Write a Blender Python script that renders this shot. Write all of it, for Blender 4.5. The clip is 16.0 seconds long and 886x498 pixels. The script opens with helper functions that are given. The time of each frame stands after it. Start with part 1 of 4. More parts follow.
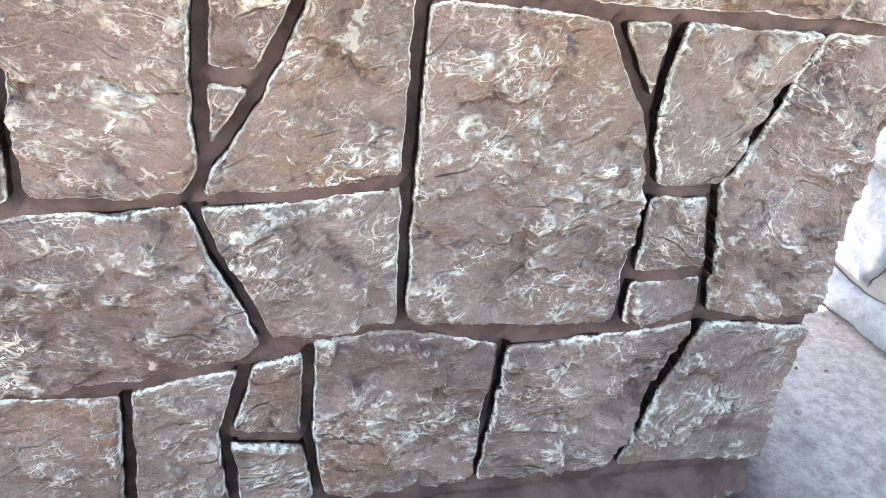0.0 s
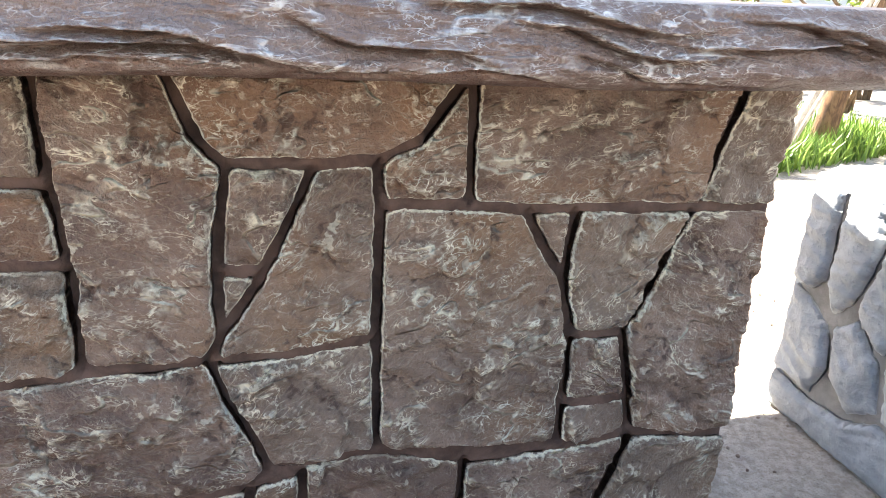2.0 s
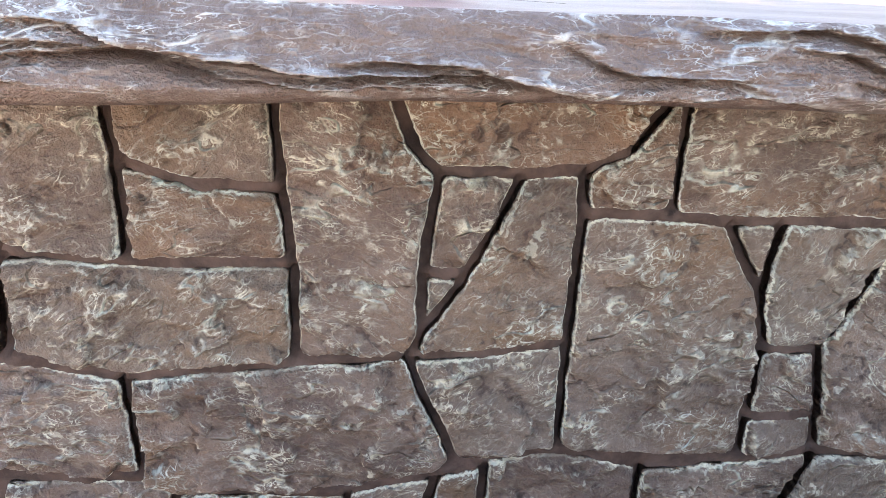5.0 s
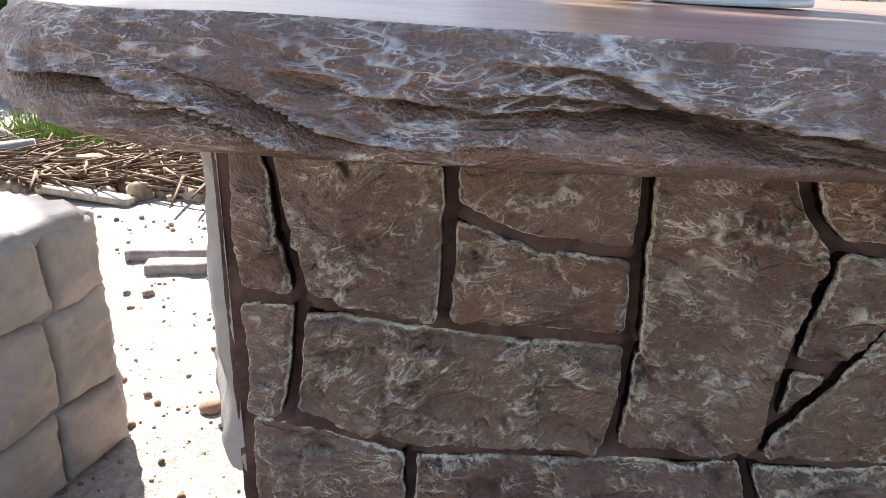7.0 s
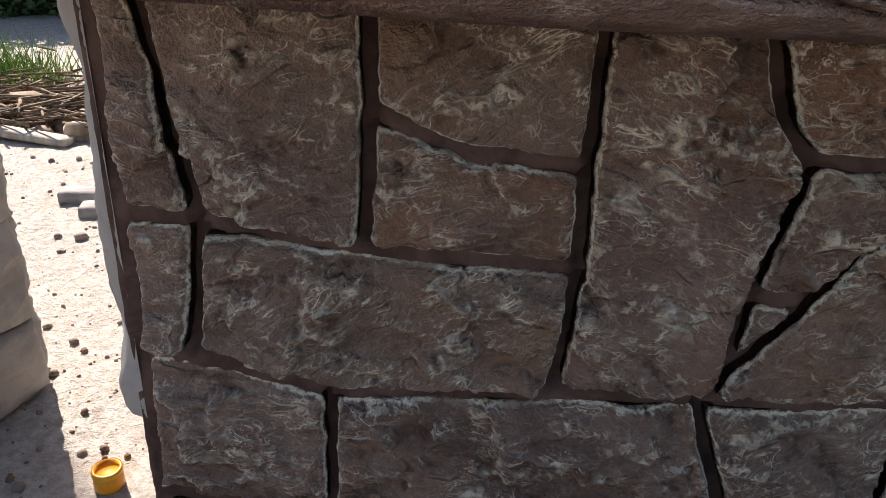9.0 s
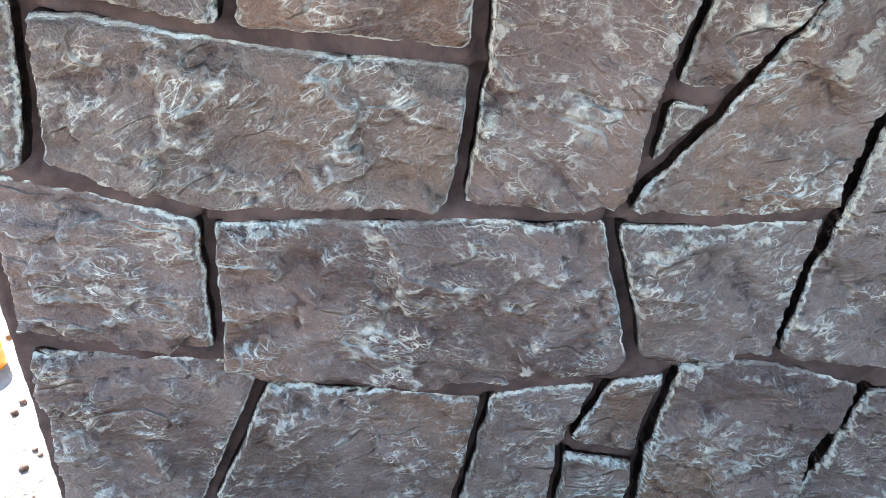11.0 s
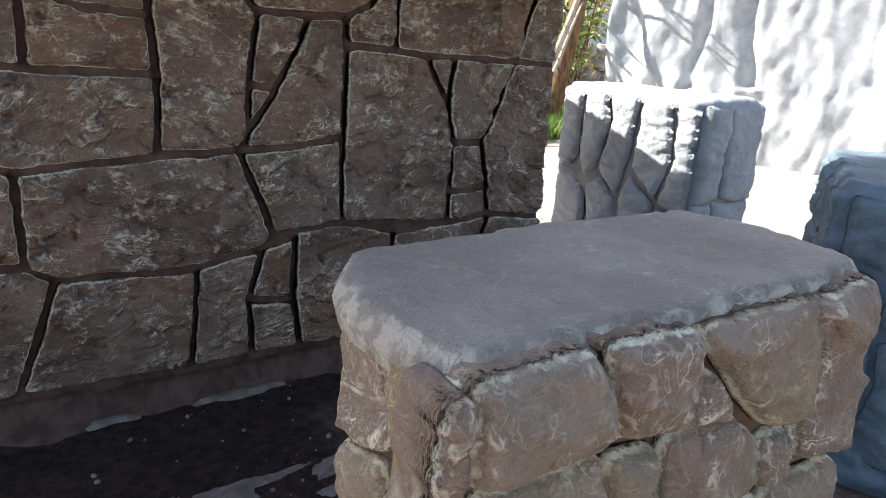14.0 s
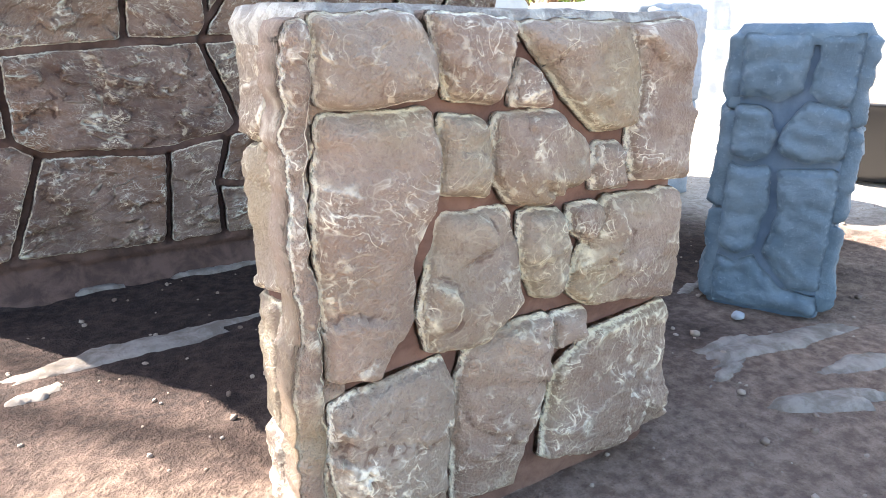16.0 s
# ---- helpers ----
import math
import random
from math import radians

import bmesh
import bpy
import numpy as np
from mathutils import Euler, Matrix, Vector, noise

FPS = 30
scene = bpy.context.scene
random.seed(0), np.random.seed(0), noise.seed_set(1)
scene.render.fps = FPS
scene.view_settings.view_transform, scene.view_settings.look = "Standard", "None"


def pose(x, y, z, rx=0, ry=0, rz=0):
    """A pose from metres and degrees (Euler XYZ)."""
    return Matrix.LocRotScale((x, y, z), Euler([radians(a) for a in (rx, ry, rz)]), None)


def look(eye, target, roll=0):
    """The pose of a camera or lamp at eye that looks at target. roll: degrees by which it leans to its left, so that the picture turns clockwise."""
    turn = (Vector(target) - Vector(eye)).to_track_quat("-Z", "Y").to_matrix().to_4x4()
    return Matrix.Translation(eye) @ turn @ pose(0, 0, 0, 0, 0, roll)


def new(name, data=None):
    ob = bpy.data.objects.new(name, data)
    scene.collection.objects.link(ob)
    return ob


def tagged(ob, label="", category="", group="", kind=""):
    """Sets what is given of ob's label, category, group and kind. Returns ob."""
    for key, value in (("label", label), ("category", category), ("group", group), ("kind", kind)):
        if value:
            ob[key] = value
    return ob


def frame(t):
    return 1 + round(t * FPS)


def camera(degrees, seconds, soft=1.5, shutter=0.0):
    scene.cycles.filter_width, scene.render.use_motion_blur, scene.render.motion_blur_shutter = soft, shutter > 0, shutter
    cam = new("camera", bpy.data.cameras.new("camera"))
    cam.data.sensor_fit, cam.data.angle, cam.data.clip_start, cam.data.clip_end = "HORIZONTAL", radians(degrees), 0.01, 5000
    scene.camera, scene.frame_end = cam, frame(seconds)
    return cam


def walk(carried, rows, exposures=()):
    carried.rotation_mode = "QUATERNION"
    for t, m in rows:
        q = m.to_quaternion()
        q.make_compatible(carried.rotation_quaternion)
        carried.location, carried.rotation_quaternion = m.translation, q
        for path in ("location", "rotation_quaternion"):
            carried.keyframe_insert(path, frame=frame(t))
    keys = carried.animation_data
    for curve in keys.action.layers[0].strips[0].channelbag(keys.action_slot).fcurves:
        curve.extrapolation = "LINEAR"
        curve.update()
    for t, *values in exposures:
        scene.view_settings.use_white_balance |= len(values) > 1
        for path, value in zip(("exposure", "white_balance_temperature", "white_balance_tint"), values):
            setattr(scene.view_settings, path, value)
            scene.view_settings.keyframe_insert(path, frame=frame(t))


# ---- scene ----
cam = camera(65.9, 16.0, soft=0.85)
PATH = [
    (0, (0.072, -0.496, 0.615), (0.507, 1.199, -0.354), 4.8),
    (0.5, (0.072, -0.533, 0.649), (0.441, 1.239, -0.201), 5.1),
    (1, (0.079, -0.579, 0.679), (0.469, 1.193, -0.162), 3.7),
    (1.5, (0.083, -0.611, 0.699), (0.501, 1.176, -0.097), 3.0),
    (2, (0.091, -0.628, 0.735), (0.503, 1.195, 0.024), 2.0),
    (2.5, (0.105, -0.633, 0.75), (0.535, 1.197, 0.066), 2.1),
    (3, (0.133, -0.639, 0.765), (0.639, 1.179, 0.103), 2.0),
    (3.5, (0.159, -0.646, 0.774), (0.695, 1.151, 0.08), 1.9),
    (4, (0.118, -0.638, 0.767), (0.584, 1.172, 0.053), 1.6),
    (4.5, (0.049, -0.63, 0.764), (0.367, 1.203, 0.031), 1.8),
    (5, (-0.009, -0.616, 0.763), (0.121, 1.223, -0.014), 0.9),
    (5.2, (-0.028, -0.609, 0.764), (0.044, 1.222, -0.037), 0.1),
    (7.3, (-0.253, -0.482, 0.769), (-0.411, 1.37, 0.03), 1.9),
    (7.5, (-0.259, -0.471, 0.773), (-0.436, 1.388, 0.057), 1.8),
    (8, (-0.25, -0.459, 0.772), (-0.411, 1.405, 0.065), 2.4),
    (8.5, (-0.225, -0.455, 0.756), (-0.318, 1.392, -0.007), 2.8),
    (9, (-0.202, -0.443, 0.712), (-0.225, 1.357, -0.159), 3.7),
    (9.5, (-0.191, -0.434, 0.667), (-0.19, 1.318, -0.299), 3.2),
    (10, (-0.173, -0.422, 0.63), (-0.113, 1.284, -0.412), 3.5),
    (10.2, (-0.164, -0.422, 0.612), (-0.089, 1.263, -0.463), 3.6),
    (12.3, (-0.215, -0.552, 0.714), (0.296, 1.111, -0.274), 7.9),
    (12.5, (-0.26, -0.628, 0.736), (0.358, 1.004, -0.239), 5.2),
    (13, (-0.316, -0.769, 0.708), (0.443, 0.788, -0.291), 6.2),
    (13.4, (-0.34, -0.954, 0.672), (0.576, 0.605, -0.182), 3.6),
    (13.5, (-0.339, -0.983, 0.664), (0.63, 0.556, -0.168), 3.7),
    (14, (-0.302, -1.01, 0.567), (0.761, 0.575, -0.031), 3.6),
    (14.5, (-0.292, -1.028, 0.5), (0.851, 0.551, 0.05), 1.0),
    (15, (-0.294, -1.07, 0.437), (0.835, 0.472, -0.153), -0.2),
    (15.2, (-0.29, -1.092, 0.421), (0.836, 0.426, -0.235), -0.2),
    (15.5, (-0.295, -1.146, 0.409), (0.797, 0.391, -0.258), 0.7),
    (16, (-0.301, -1.2, 0.411), (0.735, 0.393, -0.211), 0.5),
]
EXPOSURES = [(t, s, k, 6 if 9.2 < t < 13.3 else 16 if 7 < t < 9.2 else 11) for t, s, k in ((0, 4.3, 6700), (0.5, 4.3, 6700), (1, 3.9, 6700), (1.5, 3.3, 6900), (2.5, 3.1, 7200), (3.0, 2.3, 7300), (3.5, 1.6, 7300), (4.2, 1.75, 7300), (4.5, 2.25, 7100), (5.0, 3.45, 6900), (5.2, 3.65, 6900), (7.3, 1.7, 6900), (8.0, 1.25, 7000), (8.5, 1.15, 7100), (9.0, 1.35, 6800), (9.5, 2.2, 5900), (10.2, 2.8, 5600), (12.3, 4.35, 6500), (12.8, 3.95, 6300), (13.1, 3.5, 6400), (13.5, 2.55, 6700), (14.0, 1.85, 6800), (14.5, 1.25, 6700), (15.2, 2.3, 6700), (15.5, 2.75, 6800), (16, 3.25, 6800))]
walk(cam, [(t, look(eye, target, roll)) for t, eye, target, roll in PATH], EXPOSURES)

# ---- world, sun, exposure ----
SUN_TO = Vector((-0.43, 0.61, 0.665)).normalized()   # towards the sun
world = bpy.data.worlds.new("sky")
scene.world = world
world.use_nodes = True
wn = world.node_tree.nodes
sky = wn.new("ShaderNodeTexSky")
sky.sky_type = "NISHITA"
sky.sun_disc = False
sky.sun_elevation = math.asin(SUN_TO.z)
sky.sun_rotation = math.atan2(SUN_TO.x, SUN_TO.y)
world.node_tree.links.new(sky.outputs[0], wn["Background"].inputs[0])
wn["Background"].inputs[1].default_value = 0.072
sun_data = bpy.data.lights.new("sun", "SUN")
sun_data.energy = 5.0
sun_data.angle = radians(0.5)
sun_data.color = (1.0, 0.96, 0.90)
sun = new("sun", sun_data)
sun.matrix_world = look(SUN_TO * 20, (0, 0, 0))


# ---- materials ----
def material(name, rough=0.8, metal=0.0):
    m = bpy.data.materials.new(name)
    m.use_nodes = True
    b = m.node_tree.nodes["Principled BSDF"]
    b.inputs["Roughness"].default_value = rough
    b.inputs["Metallic"].default_value = metal
    return m, m.node_tree.nodes, m.node_tree.links, b


def mathn(n, l, op, a, b=None, c=None, clamp=False):
    k = n.new("ShaderNodeMath")
    k.operation, k.use_clamp = op, clamp
    for i, v in enumerate((a, b, c)):
        if v is None:
            continue
        if isinstance(v, (int, float)):
            k.inputs[i].default_value = v
        else:
            l.new(v, k.inputs[i])
    return k.outputs[0]


def mixn(n, l, fac, a, b):
    k = n.new("ShaderNodeMix")
    k.data_type = "RGBA"
    for i, v in ((0, fac), (6, a), (7, b)):
        if isinstance(v, tuple):
            k.inputs[i].default_value = (*v, 1)
        elif isinstance(v, (int, float)):
            k.inputs[i].default_value = v
        else:
            l.new(v, k.inputs[i])
    return k.outputs[2]


def noisen(n, l, vec, scale, detail=4, rough=0.6, dist=0.0):
    k = n.new("ShaderNodeTexNoise")
    k.inputs["Scale"].default_value = scale
    k.inputs["Detail"].default_value = detail
    k.inputs["Roughness"].default_value = rough
    k.inputs["Distortion"].default_value = dist
    l.new(vec, k.inputs["Vector"])
    return k.outputs["Fac"]


def rampn(n, l, fac, lo, hi):
    k = n.new("ShaderNodeMapRange")
    k.interpolation_type = "SMOOTHSTEP"
    k.inputs[1].default_value, k.inputs[2].default_value = lo, hi
    l.new(fac, k.inputs[0])
    return k.outputs[0]


def bumpn(n, l, b, height, strength, distance):
    k = n.new("ShaderNodeBump")
    k.inputs["Strength"].default_value = strength
    k.inputs["Distance"].default_value = distance
    l.new(height, k.inputs["Height"])
    l.new(k.outputs[0], b.inputs["Normal"])


def coords(n, l, turned=False, stretch=(1, 1, 1)):
    """Object coordinates, turned by a random amount per piece and stretched."""
    tc = n.new("ShaderNodeTexCoord")
    v = tc.outputs["Object"]
    if turned:
        info = n.new("ShaderNodeObjectInfo")
        r = n.new("ShaderNodeVectorRotate")
        r.rotation_type = "Y_AXIS"
        l.new(v, r.inputs["Vector"])
        l.new(mathn(n, l, "MULTIPLY_ADD", info.outputs["Random"], 1.5, -0.5), r.inputs["Angle"])
        o = n.new("ShaderNodeVectorMath")
        o.operation = "ADD"
        l.new(r.outputs[0], o.inputs[0])
        s = mathn(n, l, "MULTIPLY", info.outputs["Random"], 7.0)
        l.new(s, o.inputs[1])
        v = o.outputs[0]
    mp = n.new("ShaderNodeMapping")
    mp.inputs["Scale"].default_value = stretch
    l.new(v, mp.inputs["Vector"])
    return mp.outputs[0]


def warped(n, l, v, scale, amount):
    """Coordinates bent by a slow noise, so that lines drawn on them wander."""
    k = n.new("ShaderNodeTexNoise")
    k.inputs["Scale"].default_value = scale
    k.inputs["Detail"].default_value = 2
    l.new(v, k.inputs["Vector"])
    o = n.new("ShaderNodeVectorMath")
    o.operation = "MULTIPLY_ADD"
    l.new(k.outputs["Color"], o.inputs[0])
    o.inputs[1].default_value = (amount, amount, amount)
    l.new(v, o.inputs[2])
    return o.outputs[0]


def painted_stone(name, dark, mid, pale, tint, brush=0.5, rough=0.62, streak=2.2, turned=True, pale2=None, edged=False, relief=1.0):
    """Trowelled concrete stained in browns: overlapping flakes with sharp lips, pale dry-brushed crests and crumbly grain."""
    m, n, l, b = material(name, rough)
    iso = coords(n, l, turned)
    v = warped(n, l, coords(n, l, turned, (1, 1, streak)), 9, 0.05)
    big = noisen(n, l, iso, 8, 3, 0.6)
    patch = noisen(n, l, iso, 15, 3, 0.6, 0.6)
    hue = noisen(n, l, iso, 5.5, 2, 0.5)
    fine = noisen(n, l, warped(n, l, iso, 30, 0.02), 150, 4, 0.7, 0.3)
    speck = noisen(n, l, iso, 430, 2, 0.55)
    at = n.new("ShaderNodeAttribute")
    at.attribute_name = "ridge"

    def flakes(scale, steps, detail, ragged):
        """Terraces that rise slowly and break off at a lip; the height and the lip."""
        k = noisen(n, l, v, scale, detail, 0.5)
        k = mathn(n, l, "MULTIPLY_ADD", k, steps, mathn(n, l, "MULTIPLY", fine, ragged))
        f = mathn(n, l, "FRACT", k)
        fall = rampn(n, l, f, 1.0, 0.86)
        return mathn(n, l, "MULTIPLY", f, fall), mathn(n, l, "MULTIPLY", rampn(n, l, f, 0.78, 0.91), rampn(n, l, f, 1.0, 0.95))

    h1, lip1 = flakes(11, 5.0, 2.0, 0.12)
    h2, lip2 = flakes(30, 4.0, 2.0, 0.15)
    a1 = rampn(n, l, patch, 0.40, 0.60)
    a2 = rampn(n, l, noisen(n, l, iso, 22, 2, 0.5), 0.42, 0.62)

    def crests(k, sharp):
        return mathn(n, l, "SUBTRACT", 1.0, mathn(n, l, "MULTIPLY", mathn(n, l, "ABSOLUTE", mathn(n, l, "SUBTRACT", k, 0.5)), sharp), clamp=True)
    wire = crests(noisen(n, l, v, 36, 2.0, 0.5, 0.8), 36.0)
    thin = mathn(n, l, "MULTIPLY", crests(noisen(n, l, v, 80, 2, 0.5, 0.5), 26.0), 0.30)
    base = mixn(n, l, rampn(n, l, big, 0.36, 0.66), dark, mid)
    base = mixn(n, l, mathn(n, l, "MULTIPLY", rampn(n, l, hue, 0.46, 0.68), 0.65), base, tint)
    own = n.new("ShaderNodeObjectInfo")
    base = mixn(n, l, mathn(n, l, "MULTIPLY", rampn(n, l, own.outputs["Random"], 0.25, 0.95), 0.45), base, (mid[0] * 0.84, mid[1] * 0.96, mid[2] * 0.95))
    # grain valleys and hollows darkened: crevice shade put into the stain colour
    base = mixn(n, l, mathn(n, l, "MULTIPLY", rampn(n, l, fine, 0.50, 0.34), 0.28), base, (dark[0] * 0.5, dark[1] * 0.45, dark[2] * 0.45))
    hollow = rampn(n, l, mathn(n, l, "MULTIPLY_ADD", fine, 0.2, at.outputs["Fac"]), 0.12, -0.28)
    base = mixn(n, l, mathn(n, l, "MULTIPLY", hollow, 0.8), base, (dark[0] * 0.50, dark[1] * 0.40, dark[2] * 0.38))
    # dry brush: lips and wiry crests where the brush passed, broken by the grain
    touch = rampn(n, l, mathn(n, l, "MULTIPLY_ADD", at.outputs["Fac"], 0.28, mathn(n, l, "MULTIPLY_ADD", patch, 0.9, -0.55 - brush)), -0.06, 0.20)
    grain = rampn(n, l, noisen(n, l, iso, 75, 3, 0.6), 0.40, 0.55)
    dots = mathn(n, l, "MULTIPLY", rampn(n, l, speck, 0.56, 0.66), 0.55)
    dry = mathn(n, l, "MAXIMUM", mathn(n, l, "MULTIPLY", lip1, a1), mathn(n, l, "MULTIPLY", mathn(n, l, "MULTIPLY", lip2, a2), 0.8))
    dry = mathn(n, l, "MAXIMUM", dry, mathn(n, l, "MAXIMUM", wire, thin))
    dry = mathn(n, l, "MULTIPLY", dry, mathn(n, l, "MULTIPLY_ADD", grain, 0.7, 0.3))
    dry = mathn(n, l, "MAXIMUM", dry, mathn(n, l, "MULTIPLY", dots, grain))
    dry = mathn(n, l, "MULTIPLY", dry, mathn(n, l, "MULTIPLY_ADD", touch, 0.88, 0.15), clamp=True)
    crown = rampn(n, l, mathn(n, l, "MULTIPLY_ADD", mathn(n, l, "SUBTRACT", fine, 0.5), 0.35, at.outputs["Fac"]), 0.52, 0.66)
    dry = mathn(n, l, "MAXIMUM", dry, mathn(n, l, "MULTIPLY", crown, mathn(n, l, "MULTIPLY_ADD", grain, 0.38, 0.08)))
    if edged:
        rim = n.new("ShaderNodeAttribute")
        rim.attribute_name = "rim"
        ragged = mathn(n, l, "MULTIPLY_ADD", mathn(n, l, "SUBTRACT", fine, 0.5), 0.005, rim.outputs["Fac"])
        line = mathn(n, l, "MULTIPLY", rampn(n, l, ragged, 0.0001, 0.0008), rampn(n, l, ragged, 0.0027, 0.0013))
        line = mathn(n, l, "MULTIPLY", line, mathn(n, l, "MULTIPLY_ADD", rampn(n, l, patch, 0.36, 0.54), 0.80, 0.20))
        dry = mathn(n, l, "MAXIMUM", dry, line)
    pal = mixn(n, l, rampn(n, l, hue, 0.40, 0.60), pale, pale2 or pale)
    l.new(mixn(n, l, dry, base, pal), b.inputs["Base Color"])
    l.new(mathn(n, l, "MULTIPLY_ADD", fine, 0.3, rough - 0.12), b.inputs["Roughness"])
    rel = mathn(n, l, "MULTIPLY", mathn(n, l, "MULTIPLY", h1, a1), 0.0068 * relief)
    rel = mathn(n, l, "ADD", rel, mathn(n, l, "MULTIPLY", mathn(n, l, "MULTIPLY", h2, a2), 0.0014 * relief))
    rel = mathn(n, l, "MULTIPLY_ADD", fine, 0.0012, rel)
    rel = mathn(n, l, "MULTIPLY_ADD", speck, 0.0032, rel)
    bumpn(n, l, b, rel, 1.0, 1.0)
    return m


def plain_rough(name, a, c, scale=14, rough=0.85, bump=0.003, spots=None, stretch=(1, 1, 1), fine_scale=150, spec=0.35):
    m, n, l, b = material(name, rough)
    v = coords(n, l, False, stretch)
    big = noisen(n, l, v, scale, 5, 0.65, 0.4)
    fine = noisen(n, l, v, fine_scale, 4, 0.65)
    col = mixn(n, l, rampn(n, l, big, 0.35, 0.65), a, c)
    if spots:
        col = mixn(n, l, mathn(n, l, "MULTIPLY", rampn(n, l, fine, 0.56, 0.7), 0.6), col, spots)
    l.new(col, b.inputs["Base Color"])
    b.inputs["Specular IOR Level"].default_value = spec
    bumpn(n, l, b, mathn(n, l, "ADD", mathn(n, l, "MULTIPLY", big, 0.7), mathn(n, l, "MULTIPLY", fine, 0.4)), 0.8, bump)
    return m


def leafy(name, a, c, rough=0.45):
    m, n, l, b = material(name, rough)
    g = n.new("ShaderNodeNewGeometry")
    col = mixn(n, l, g.outputs["Random Per Island"], a, c)
    l.new(col, b.inputs["Base Color"])
    b.inputs["Transmission Weight"].default_value = 0.0
    b.inputs["Subsurface Weight"].default_value = 0.0
    return m


STONE = painted_stone("stained_stone", (0.125, 0.074, 0.055), (0.245, 0.165, 0.126), (0.80, 0.73, 0.57), (0.250, 0.128, 0.062), -0.055, 0.52, 2.2, True, (0.76, 0.74, 0.62), True)
STOOL_STONE = painted_stone("tan_stone", (0.240, 0.170, 0.128), (0.345, 0.260, 0.200), (0.92, 0.86, 0.70), (0.300, 0.230, 0.120), -0.05, 0.62, 1.2, True, (0.74, 0.67, 0.48), True, 0.4)
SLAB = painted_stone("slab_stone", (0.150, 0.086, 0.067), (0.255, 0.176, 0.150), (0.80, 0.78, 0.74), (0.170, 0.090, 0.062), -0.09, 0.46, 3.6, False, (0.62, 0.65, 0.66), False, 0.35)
MORTAR = plain_rough("dark_mortar", (0.060, 0.034, 0.026), (0.125, 0.075, 0.058), 26, 0.8, 0.004)
STOOL_MORTAR = plain_rough("red_mortar", (0.115, 0.060, 0.045), (0.21, 0.120, 0.088), 20, 0.85, 0.004)
TOP = plain_rough("stained_top", (0.21, 0.135, 0.105), (0.31, 0.225, 0.185), 6, 0.36, 0.0015, (0.40, 0.34, 0.30), (1, 4, 1), 90, 0.5)
STOOL_TOP = painted_stone("stool_top", (0.235, 0.195, 0.165), (0.330, 0.285, 0.240), (0.74, 0.71, 0.61), (0.26, 0.22, 0.185), 0.04, 0.55, 2.0, False, None, False, 0.12)
BLUE = plain_rough("blue_undercoat", (0.080, 0.125, 0.165), (0.130, 0.185, 0.230), 12, 0.6, 0.005, (0.17, 0.23, 0.28))
PALE = plain_rough("bare_render", (0.29, 0.32, 0.35), (0.41, 0.44, 0.47), 9, 0.85, 0.006, (0.24, 0.26, 0.29))
GREYC = plain_rough("grey_render", (0.27, 0.255, 0.235), (0.38, 0.36, 0.33), 9, 0.7, 0.004, (0.30, 0.26, 0.22))
GROOVE = plain_rough("groove_grey", (0.20, 0.20, 0.20), (0.30, 0.30, 0.30), 12, 0.9, 0.003)
BLUE_GROOVE = plain_rough("blue_groove", (0.07, 0.11, 0.16), (0.11, 0.16, 0.22), 12, 0.7, 0.003)


def part(name, bm, mat, parent, label="", smooth=True):
    me = bpy.data.meshes.new(name)
    if isinstance(bm, tuple):
        vs, fs = bm[0], bm[1]
        me.from_pydata([tuple(v) for v in vs], [], [tuple(f) for f in fs])
        if len(bm) > 2:
            at = me.attributes.new("ridge", "FLOAT", "POINT")
            at.data.foreach_set("value", np.asarray(bm[2], dtype=np.float32))
        if len(bm) > 3:
            at = me.attributes.new("rim", "FLOAT", "POINT")
            at.data.foreach_set("value", np.asarray(bm[3], dtype=np.float32))
    else:
        bmesh.ops.recalc_face_normals(bm, faces=bm.faces)
        bm.to_mesh(me)
        bm.free()
    if smooth:
        me.polygons.foreach_set("use_smooth", [True] * len(me.polygons))
    me.update()
    for one in (mat if isinstance(mat, (list, tuple)) else [mat]):
        me.materials.append(one)
    ob = new(name, me)
    if parent:
        ob.parent = parent
    if label:
        ob["label"] = label
    return ob


def thing(name, m, label, category, group="", kind=""):
    ob = new(name)
    ob.empty_display_size = 0.05
    ob.matrix_world = m
    return tagged(ob, label, category, group, kind)


# ---- stone pieces ----
from mathutils.geometry import delaunay_2d_cdt


def inset(poly, d):
    n, out = len(poly), []
    area = sum(poly[i][0] * poly[(i + 1) % n][1] - poly[(i + 1) % n][0] * poly[i][1] for i in range(n))
    sgn = 1 if area > 0 else -1
    for i in range(n):
        p0, p1, p2 = (Vector(poly[(i + k) % n]) for k in (-1, 0, 1))
        a, c = (p1 - p0).normalized(), (p2 - p1).normalized()
        na, nc = Vector((-a.y, a.x)) * sgn, Vector((-c.y, c.x)) * sgn
        h = na + nc
        h = h / max(0.35, h.length_squared) * 2 if h.length > 1e-4 else na
        out.append(tuple(p1 + h * d))
    return out


def rounded(poly, steps=2, keep=0.25, cut=0.006):
    for _ in range(steps):
        res = []
        for i in range(len(poly)):
            a, c = Vector(poly[i]), Vector(poly[(i + 1) % len(poly)])
            k = min(keep, cut / max((c - a).length, 1e-4))
            res += [tuple(a.lerp(c, k)), tuple(c.lerp(a, k))]
        poly = res
    return poly


def resample(poly, h):
    out = []
    for i in range(len(poly)):
        a, c = Vector(poly[i]), Vector(poly[(i + 1) % len(poly)])
        k = max(1, int((c - a).length / h))
        out += [tuple(a.lerp(c, j / k)) for j in range(k)]
    return out


